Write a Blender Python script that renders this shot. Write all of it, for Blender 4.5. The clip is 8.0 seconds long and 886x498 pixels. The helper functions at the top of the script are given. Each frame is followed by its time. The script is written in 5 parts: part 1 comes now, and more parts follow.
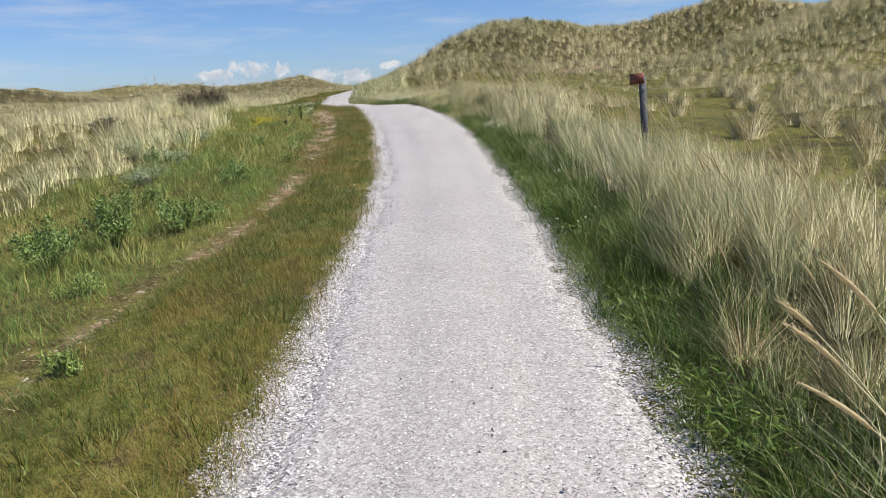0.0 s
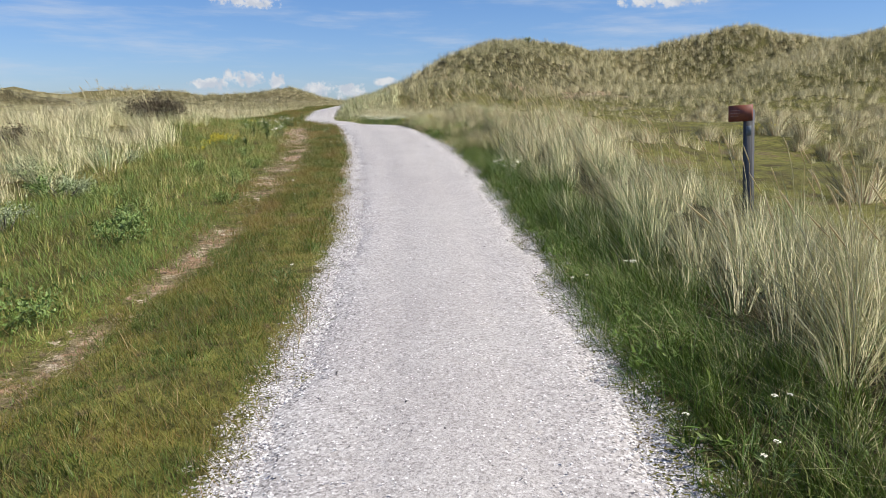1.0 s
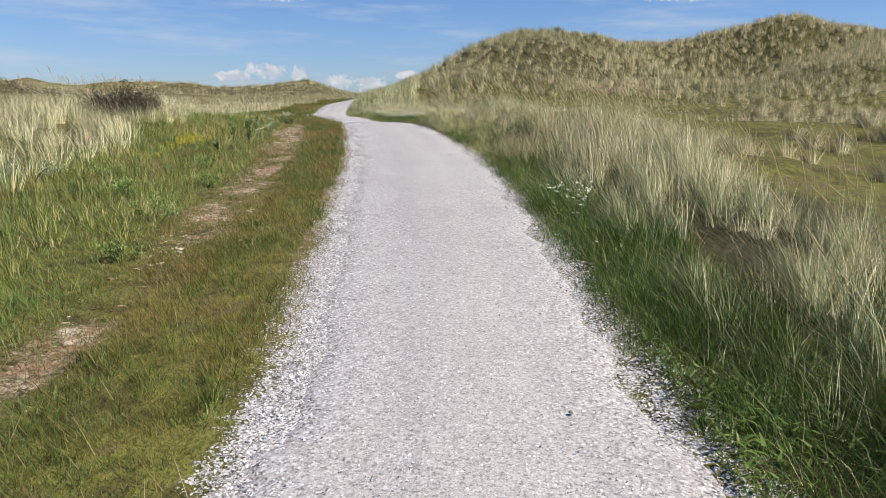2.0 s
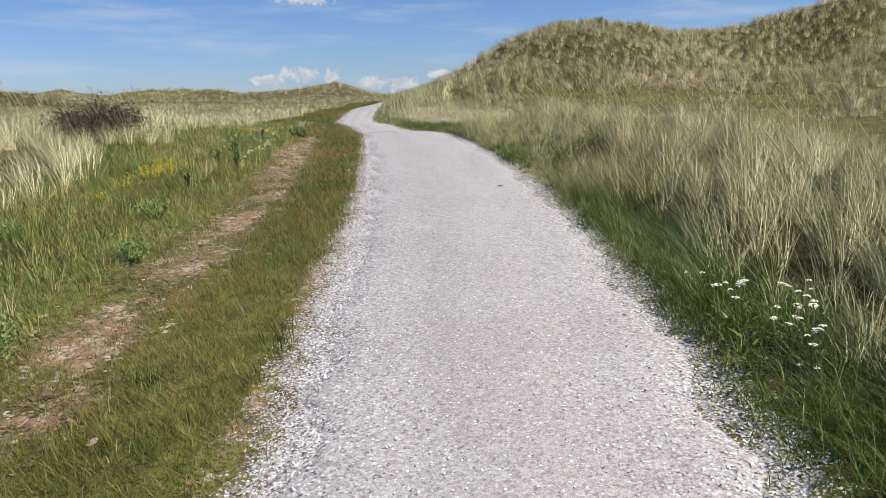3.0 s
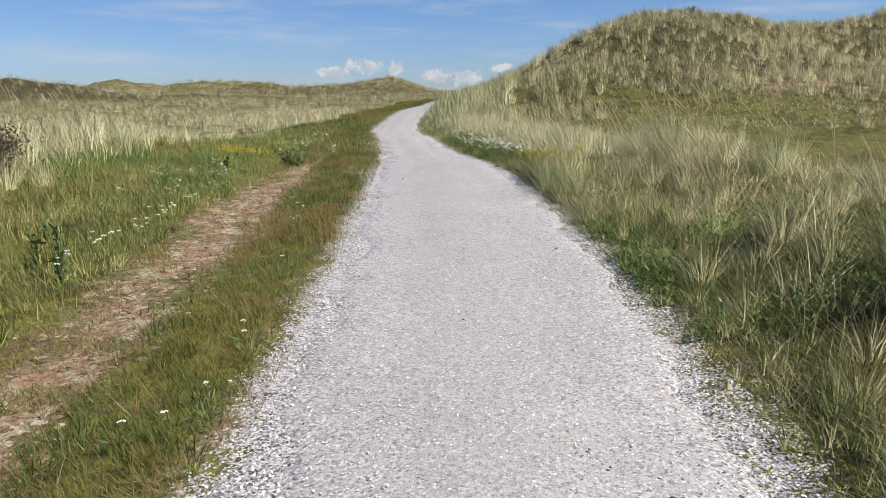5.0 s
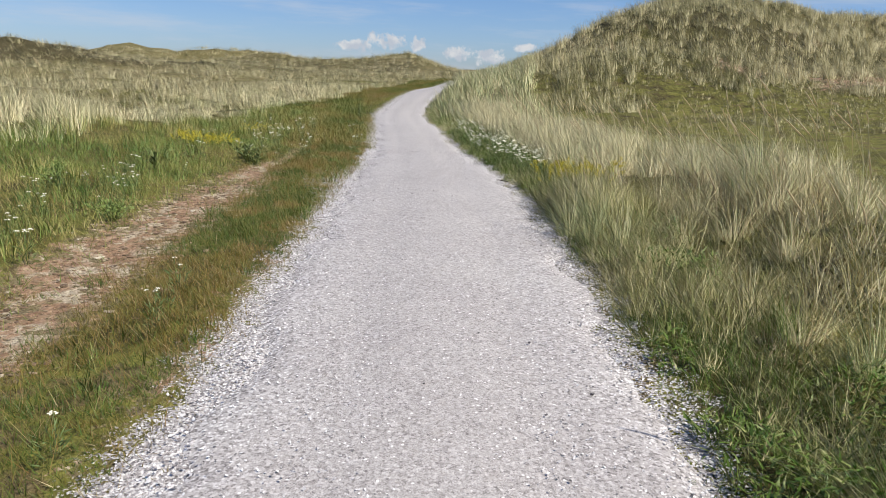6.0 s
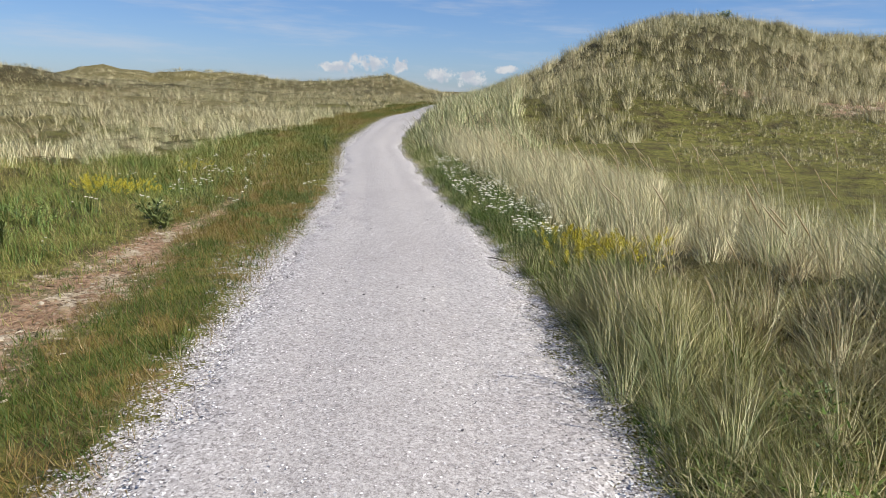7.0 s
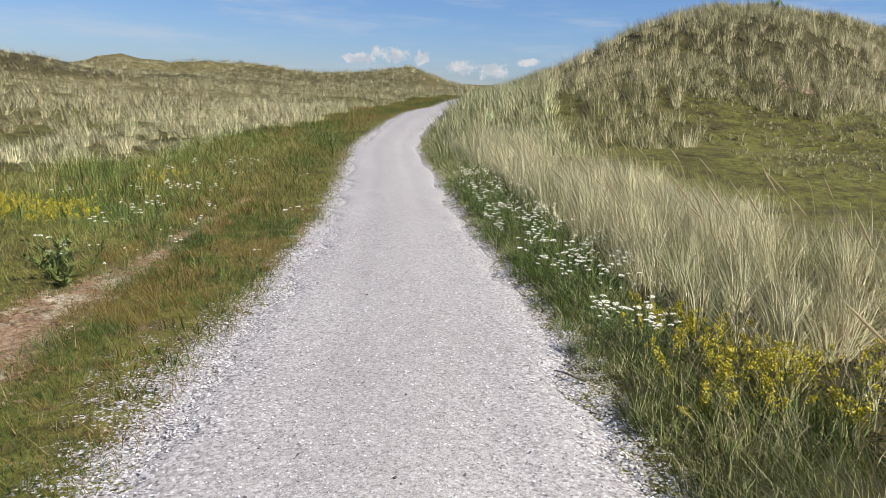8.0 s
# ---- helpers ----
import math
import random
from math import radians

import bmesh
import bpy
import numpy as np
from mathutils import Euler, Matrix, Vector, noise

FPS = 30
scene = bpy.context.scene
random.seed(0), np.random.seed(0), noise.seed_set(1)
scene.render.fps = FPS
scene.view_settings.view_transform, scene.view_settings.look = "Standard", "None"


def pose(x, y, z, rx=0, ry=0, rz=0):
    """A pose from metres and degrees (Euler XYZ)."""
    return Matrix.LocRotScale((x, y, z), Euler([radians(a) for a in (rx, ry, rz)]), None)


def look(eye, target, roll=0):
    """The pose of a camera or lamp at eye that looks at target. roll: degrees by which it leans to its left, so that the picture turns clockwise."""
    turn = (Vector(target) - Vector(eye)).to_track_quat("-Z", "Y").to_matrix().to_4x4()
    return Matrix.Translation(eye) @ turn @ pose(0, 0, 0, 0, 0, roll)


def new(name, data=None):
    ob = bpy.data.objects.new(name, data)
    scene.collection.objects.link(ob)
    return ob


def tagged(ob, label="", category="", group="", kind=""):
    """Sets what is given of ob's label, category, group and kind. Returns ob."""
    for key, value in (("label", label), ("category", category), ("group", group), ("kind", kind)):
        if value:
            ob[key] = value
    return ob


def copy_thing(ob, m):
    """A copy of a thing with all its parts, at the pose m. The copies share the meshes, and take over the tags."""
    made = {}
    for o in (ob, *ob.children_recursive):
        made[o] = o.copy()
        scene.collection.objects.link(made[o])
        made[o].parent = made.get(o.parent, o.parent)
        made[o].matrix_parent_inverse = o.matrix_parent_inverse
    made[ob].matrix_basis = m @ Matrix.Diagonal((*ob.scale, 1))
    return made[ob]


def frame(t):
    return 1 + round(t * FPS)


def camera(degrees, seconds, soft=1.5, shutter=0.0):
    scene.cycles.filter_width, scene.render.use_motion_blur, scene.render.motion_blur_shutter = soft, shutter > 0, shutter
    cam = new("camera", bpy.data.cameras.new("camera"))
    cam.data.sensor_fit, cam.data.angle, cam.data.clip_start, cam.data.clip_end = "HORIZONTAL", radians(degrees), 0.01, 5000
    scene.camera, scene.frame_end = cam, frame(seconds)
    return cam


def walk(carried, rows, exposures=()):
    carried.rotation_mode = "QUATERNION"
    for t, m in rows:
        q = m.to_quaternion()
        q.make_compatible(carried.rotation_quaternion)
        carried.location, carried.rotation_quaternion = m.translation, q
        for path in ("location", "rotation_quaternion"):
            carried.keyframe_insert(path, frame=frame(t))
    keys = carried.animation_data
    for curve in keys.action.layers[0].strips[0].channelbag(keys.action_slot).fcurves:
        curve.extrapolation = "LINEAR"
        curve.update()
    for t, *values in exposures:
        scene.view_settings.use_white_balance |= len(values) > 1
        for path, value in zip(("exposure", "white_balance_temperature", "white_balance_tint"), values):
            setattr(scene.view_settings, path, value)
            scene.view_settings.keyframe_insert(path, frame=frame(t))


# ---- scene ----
cam = camera(63.3, 8.0, soft=0.8)
METRES, EYE, TILT, LEAN, TURN = 28.0, 1.7, -12.2, 3.0, 0.0
ROWS = [
    (0.0, 0.0, 0.0, 0.0, -0.0, 0.0, 0.0),
    (0.5, -0.0012, 0.0724, 0.0173, -0.85, 0.99, -1.35),
    (1.0, -0.0026, 0.1437, 0.0343, -1.08, 1.48, -2.52),
    (1.5, -0.0029, 0.2159, 0.0509, -0.63, 1.33, -3.44),
    (2.8, -0.0124, 0.3942, 0.096, 2.9, 0.4, -1.9),
    (3.0, -0.0146, 0.4204, 0.1032, 3.3, 0.65, -2.03),
    (3.5, -0.0201, 0.4842, 0.121, 4.19, 1.08, -3.39),
    (4.0, -0.0253, 0.5448, 0.1381, 6.23, 1.18, -3.43),
    (4.5, -0.0278, 0.6035, 0.1548, 7.23, 0.9, -3.03),
    (6.0, -0.0341, 0.7665, 0.1991, 8.99, -1.86, -6.78),
    (6.5, -0.0414, 0.816, 0.2131, 8.56, -1.03, -7.4),
    (7.0, -0.0488, 0.8663, 0.2256, 7.62, -0.09, -6.47),
    (7.5, -0.0568, 0.9162, 0.2372, 7.75, -0.06, -5.98),
    (8.0, -0.0683, 0.9644, 0.248, 9.16, -0.84, -7.33),
]
walk(cam, [(t, pose(0, 0, EYE, TILT, LEAN, TURN) @ pose(METRES * x, METRES * y, METRES * z, 90 + pitch, roll, yaw)) for t, x, y, z, yaw, pitch, roll in ROWS],
     exposures=[(0.0, 0.2), (1.5, 0.18), (3.5, 0.08), (8.0, 0.08)])

# ---- sky and sun ----
SUN_ELEV, SUN_FROM = 53.0, 102.0        # degrees above the horizon; degrees clockwise from +y
world = bpy.data.worlds.new("summer_sky")
scene.world = world
world.use_nodes = True


class Nodes:
    """Short hand for building node trees."""

    def __init__(self, tree):
        self.tree = tree
        tree.nodes.clear()

    def add(self, kind, **values):
        n = self.tree.nodes.new(kind)
        for key, v in values.items():
            if key == "op":
                n.operation = v
            elif key == "blend":
                n.blend_type = v
            elif key == "attr":
                n.attribute_name = v
            elif key == "sky":
                n.sky_type = v
        return n

    def link(self, a, b):
        self.tree.links.new(a, b)

    def put(self, socket, v):
        if isinstance(v, bpy.types.NodeSocket):
            self.link(v, socket)
        elif isinstance(v, tuple) and socket.type == "RGBA" and len(v) == 3:
            socket.default_value = (*v, 1)
        else:
            socket.default_value = v

    def math(self, op, a, b=0.0, c=None):
        n = self.add("ShaderNodeMath", op=op)
        self.put(n.inputs[0], a)
        self.put(n.inputs[1], b)
        if c is not None:
            self.put(n.inputs[2], c)
        return n.outputs[0]

    def mix(self, fac, a, b, blend="MIX"):
        n = self.tree.nodes.new("ShaderNodeMix")
        n.data_type, n.blend_type = "RGBA", blend
        self.put(n.inputs[0], fac)
        self.put(n.inputs[6], a)
        self.put(n.inputs[7], b)
        return n.outputs[2]

    def noise(self, vector, scale, detail=3.0, rough=0.55):
        n = self.add("ShaderNodeTexNoise")
        if vector is not None:
            self.link(vector, n.inputs["Vector"])
        n.inputs["Scale"].default_value, n.inputs["Detail"].default_value = scale, detail
        n.inputs["Roughness"].default_value = rough
        return n.outputs["Fac"]

    def voronoi(self, vector, scale):
        n = self.add("ShaderNodeTexVoronoi")
        self.link(vector, n.inputs["Vector"])
        n.inputs["Scale"].default_value = scale
        return n

    def ramp(self, fac, *stops):
        n = self.add("ShaderNodeValToRGB")
        self.put(n.inputs[0], fac)
        e = n.color_ramp.elements
        while len(e) < len(stops):
            e.new(0.5)
        for k, (p, col) in enumerate(stops):
            e[k].position = p
            e[k].color = (*col, 1) if isinstance(col, tuple) else (col, col, col, 1)
        return n.outputs[0]

    def step(self, v, lo, hi):
        n = self.add("ShaderNodeMapRange")
        n.interpolation_type = "SMOOTHSTEP"
        self.put(n.inputs[0], v)
        n.inputs[1].default_value, n.inputs[2].default_value = lo, hi
        return n.outputs[0]


w = Nodes(world.node_tree)
sky = w.add("ShaderNodeTexSky", sky="NISHITA")
sky.sun_disc = False
sky.sun_elevation, sky.sun_rotation = radians(SUN_ELEV), radians(SUN_FROM)
sky.air_density, sky.dust_density, sky.ozone_density = 1.0, 0.4, 3.0
way = w.add("ShaderNodeTexCoord").outputs["Generated"]
xyz = w.add("ShaderNodeSeparateXYZ")
w.link(way, xyz.inputs[0])
az = w.math("MULTIPLY", w.math("ARCTAN2", xyz.outputs[0], xyz.outputs[1]), 180 / math.pi)
el = w.math("MULTIPLY", w.math("ARCSINE", xyz.outputs[2]), 180 / math.pi)
# cumulus: azimuth, height, half width, half height, in degrees
CLOUDS = [(-16.9, 2.2, 1.9, 0.55), (-15.2, 2.7, 1.2, 0.7), (-14.1, 2.55, 1.3, 0.7), (-12.2, 2.45, 0.8, 0.7), (-9.2, 1.8, 1.3, 0.7), (-6.6, 1.65, 1.7, 0.7),
          (-14.05, 8.2, 2.9, 0.7), (17.1, 7.9, 3.9, 0.6), (-3.9, 2.4, 0.9, 0.4),
          (48, 4, 5, 1.2), (75, 3, 6, 1.0), (130, 5, 7, 1.5), (-60, 3, 5, 1.0), (-110, 5, 7, 1.5), (-160, 4, 6, 1.2)]
field = -9.0
for a, e, ra, re in CLOUDS:
    u = w.math("MULTIPLY", w.math("SUBTRACT", az, float(a)), 1.0 / ra)
    v = w.math("MULTIPLY", w.math("SUBTRACT", el, float(e)), 1.0 / re)
    r = w.math("SUBTRACT", 1.0, w.math("ADD", w.math("MULTIPLY", u, u), w.math("MULTIPLY", v, v)))
    field = w.math("MAXIMUM", field, r)
puff = w.noise(way, 95.0, 5.0, 0.6)
cumulus = w.step(w.math("ADD", field, w.math("MULTIPLY", w.math("SUBTRACT", puff, 0.5), 3.4)), 0.15, 0.95)
streak = w.add("ShaderNodeCombineXYZ")
w.put(streak.inputs[0], w.math("ADD", w.math("MULTIPLY", az, 0.045), w.math("MULTIPLY", el, 0.03)))
w.put(streak.inputs[1], w.math("MULTIPLY", el, 0.33))
cirrus = w.math("MULTIPLY", w.step(w.noise(streak.outputs[0], 1.6, 5.0, 0.6), 0.46, 0.75), w.math("MULTIPLY", w.math("SUBTRACT", 1.0, w.step(el, 14.0, 40.0)), 0.5))
shade = w.mix(w.step(w.noise(way, 60.0, 3.0), 0.35, 0.65), (6.2, 6.7, 7.6), (8.6, 8.7, 8.9))
tinted = w.mix(1.0, sky.outputs[0], w.mix(w.step(el, 0.0, 14.0), (0.85, 1.03, 1.46), (0.69, 0.95, 1.34)), "MULTIPLY")
col = w.mix(cirrus, tinted, (7.0, 7.6, 8.6))
col = w.mix(w.math("MULTIPLY", cumulus, 0.93), col, shade)
back = w.add("ShaderNodeBackground")
w.link(col, back.inputs[0])
back.inputs[1].default_value = 0.077
out = w.add("ShaderNodeOutputWorld")
w.link(back.outputs[0], out.inputs[0])

sun = new("sun", bpy.data.lights.new("sun", "SUN"))
sun.data.energy, sun.data.angle, sun.data.color = 5.5, radians(0.55), (1.0, 0.95, 0.845)
a, e = radians(SUN_FROM), radians(SUN_ELEV)
sun.matrix_world = look((60 * math.sin(a) * math.cos(e), 60 * math.cos(a) * math.cos(e), 60 * math.sin(e)), (0, 0, 0))


# ---- materials ----
def material(name):
    m = bpy.data.materials.new(name)
    m.use_nodes = True
    n = Nodes(m.node_tree)
    bsdf = n.add("ShaderNodeBsdfPrincipled")
    o = n.add("ShaderNodeOutputMaterial")
    n.link(bsdf.outputs[0], o.inputs[0])
    return m, n, bsdf, o


def grass_material(name, stops, tip, tip_share=0.5, through_share=0.3, rough=0.5):
    """Blades: a colour by the blade's own tone, running out into its dry tip."""
    m, n, bsdf, o = material(name)
    tone = n.add("ShaderNodeAttribute", attr="tone").outputs["Fac"]
    along = n.add("ShaderNodeAttribute", attr="along").outputs["Fac"]
    c = n.ramp(tone, *stops)
    c = n.mix(n.math("MULTIPLY", n.math("POWER", along, 1.6), tip_share), c, tip)
    n.link(c, bsdf.inputs["Base Color"])
    bsdf.inputs["Roughness"].default_value = rough
    bsdf.inputs["Specular IOR Level"].default_value = 0.3
    tr = n.add("ShaderNodeBsdfTranslucent")
    n.link(c, tr.inputs[0])
    ms = n.add("ShaderNodeMixShader")
    ms.inputs[0].default_value = through_share
    n.link(bsdf.outputs[0], ms.inputs[1])
    n.link(tr.outputs[0], ms.inputs[2])
    n.link(ms.outputs[0], o.inputs[0])
    return m


def plain_material(name, colour, rough=0.6, var=0.25, scale=40.0, bump=0.0):
    m, n, bsdf, o = material(name)
    geo = n.add("ShaderNodeTexCoord").outputs["Object"]
    f = n.noise(geo, scale, 4.0)
    dark = tuple(v * (1 - var) for v in colour)
    light = tuple(min(1, v * (1 + var)) for v in colour)
    n.link(n.ramp(f, (0.3, dark), (0.7, light)), bsdf.inputs["Base Color"])
    bsdf.inputs["Roughness"].default_value = rough
    if bump:
        b = n.add("ShaderNodeBump")
        b.inputs["Strength"].default_value, b.inputs["Distance"].default_value = bump, 0.01
        n.link(f, b.inputs["Height"])
        n.link(b.outputs[0], bsdf.inputs["Normal"])
    return m


M_VERGE = grass_material("verge_blades", [(0.0, (0.055, 0.12, 0.018)), (0.3, (0.145, 0.17, 0.027)), (0.52, (0.225, 0.19, 0.04)), (0.75, (0.26, 0.155, 0.055)), (1.0, (0.50, 0.40, 0.2))], (0.30, 0.21, 0.075), 0.42, 0.2)
M_LUSH = grass_material("lush_blades", [(0.0, (0.048, 0.112, 0.012)), (0.45, (0.115, 0.185, 0.023)), (0.75, (0.24, 0.27, 0.08)), (1.0, (0.55, 0.48, 0.26))], (0.26, 0.29, 0.10), 0.3, 0.14)
M_MEADOW = grass_material("meadow_blades", [(0.0, (0.095, 0.20, 0.045)), (0.4, (0.19, 0.275, 0.054)), (0.7, (0.32, 0.295, 0.078)), (1.0, (0.55, 0.45, 0.2))], (0.45, 0.38, 0.155), 0.34, 0.25)
M_MARRAM = grass_material("marram_blades", [(0.0, (0.085, 0.15, 0.045)), (0.22, (0.20, 0.28, 0.11)), (0.45, (0.40, 0.42, 0.19)), (0.62, (0.58, 0.55, 0.29)), (0.82, (0.85, 0.775, 0.49)), (1.0, (0.43, 0.32, 0.17))], (0.85, 0.78, 0.515), 0.42, 0.2)
M_OLIVE = grass_material("olive_blades", [(0.0, (0.16, 0.19, 0.05)), (0.3, (0.36, 0.36, 0.12)), (0.55, (0.57, 0.52, 0.24)), (0.8, (0.84, 0.75, 0.48)), (1.0, (0.46, 0.33, 0.17))], (0.78, 0.70, 0.43), 0.42, 0.22)
M_DEAD = grass_material("dead_blades", [(0.0, (0.14, 0.105, 0.05)), (0.6, (0.31, 0.24, 0.12)), (1.0, (0.52, 0.44, 0.24))], (0.45, 0.38, 0.21), 0.4, 0.2)
M_TUSSOCK = grass_material("dune_blades", [(0.0, (0.09, 0.095, 0.036)), (0.35, (0.22, 0.215, 0.095)), (0.65, (0.42, 0.38, 0.20)), (0.9, (0.67, 0.59, 0.37)), (1.0, (0.30, 0.20, 0.105))], (0.60, 0.53, 0.31), 0.42, 0.22)
M_EAR = grass_material("straw_ear", [(0.0, (0.68, 0.57, 0.35)), (1.0, (0.68, 0.57, 0.35))], (0.7, 0.6, 0.38), 0.2, 0.45)
M_STRAW = plain_material("straw_stem", (0.50, 0.44, 0.24), 0.6, 0.2, 60)
M_STEM = plain_material("green_stem", (0.12, 0.165, 0.045), 0.6, 0.25, 60)
M_LEAF = plain_material("shrub_leaf", (0.15, 0.22, 0.05), 0.55, 0.45, 9)
M_DOCK = plain_material("dock_leaf", (0.16, 0.19, 0.05), 0.6, 0.45, 9)
M_WEED = plain_material("weed_leaf", (0.20, 0.27, 0.06), 0.6, 0.4, 9)
M_GREYLEAF = plain_material("grey_shrub_leaf", (0.31, 0.35, 0.18), 0.65, 0.35, 9)
M_DARKLEAF = plain_material("dark_bush_leaf", (0.075, 0.056, 0.03), 0.9, 0.5, 6)
M_TWIG = plain_material("twig_bark", (0.10, 0.08, 0.065), 0.8, 0.35, 60)
M_GREYTWIG = plain_material("grey_twig", (0.17, 0.145, 0.13), 0.8, 0.3, 60)
M_WHITE = plain_material("white_petal", (0.76, 0.73, 0.58), 0.6, 0.08, 200)
M_YELLOW = plain_material("yellow_petal", (0.62, 0.51, 0.035), 0.6, 0.2, 60)
M_STONE = plain_material("dark_stone", (0.11, 0.10, 0.10), 0.75, 0.4, 90, 0.4)


def shell_material():
    """Crushed sea shells: pale chips of many tints, finer and duller in the trodden middle."""
    m, n, bsdf, o = material("crushed_shells")
    p = n.add("ShaderNodeTexCoord").outputs["Object"]
    chips = n.voronoi(p, 70.0)
    fine = n.voronoi(p, 170.0)
    sep = n.add("ShaderNodeSeparateColor")
    n.link(chips.outputs["Color"], sep.inputs[0])
    sep2 = n.add("ShaderNodeSeparateColor")
    n.link(fine.outputs["Color"], sep2.inputs[0])
    c1 = n.ramp(sep.outputs[0], (0.0, (0.07, 0.06, 0.057)), (0.12, (0.24, 0.22, 0.21)), (0.3, (0.41, 0.38, 0.362)), (0.7, (0.54, 0.505, 0.487)), (1.0, (0.86, 0.83, 0.81)))
    c2 = n.ramp(sep2.outputs[1], (0.0, (0.225, 0.20, 0.185)), (0.5, (0.415, 0.38, 0.355)), (1.0, (0.60, 0.56, 0.525)))
    gaps = n.step(chips.outputs["Distance"], 0.50, 0.72)
    edge = n.add("ShaderNodeAttribute", attr="edge").outputs["Fac"]
    c = n.mix(n.math("ADD", n.math("MULTIPLY", edge, 0.6), 0.32), c2, c1)
    big = n.noise(p, 0.9, 4.0)
    c = n.mix(0.55, c, n.ramp(big, (0.3, (0.80, 0.77, 0.78)), (0.7, (1.0, 1.0, 1.0))), "MULTIPLY")
    c = n.mix(n.math("MULTIPLY", gaps, 0.12), c, (0.22, 0.195, 0.185))
    dirt = n.math("MULTIPLY", n.step(n.noise(p, 9.0, 5.0, 0.65), 0.56, 0.75), 0.4)
    c = n.mix(dirt, c, (0.42, 0.37, 0.33))
    speck = n.step(sep2.outputs[2], 0.985, 0.99)
    c = n.mix(n.math("MULTIPLY", speck, 0.75), c, (0.16, 0.14, 0.15))
    big_chips = n.voronoi(p, 48.0)
    sep3 = n.add("ShaderNodeSeparateColor")
    n.link(big_chips.outputs["Color"], sep3.inputs[0])
    core = n.math("SUBTRACT", 1.0, n.step(big_chips.outputs["Distance"], 0.25, 0.42))
    c = n.mix(n.math("MULTIPLY", n.math("MULTIPLY", n.step(sep3.outputs[0], 0.93, 0.95), core), 0.75), c, (0.86, 0.84, 0.81))
    c = n.mix(n.math("MULTIPLY", n.math("MULTIPLY", n.step(sep3.outputs[1], 0.885, 0.9), core), 0.7), c, (0.14, 0.12, 0.115))
    n.link(c, bsdf.inputs["Base Color"])
    bsdf.inputs["Roughness"].default_value = 0.75
    h = n.math("ADD", n.math("MULTIPLY", sep.outputs[1], 0.6), n.math("MULTIPLY", sep2.outputs[0], 0.4))
    b = n.add("ShaderNodeBump")
    b.inputs["Strength"].default_value, b.inputs["Distance"].default_value = 0.7, 0.008
    n.link(h, b.inputs["Height"])
    n.link(b.outputs[0], bsdf.inputs["Normal"])
    return m


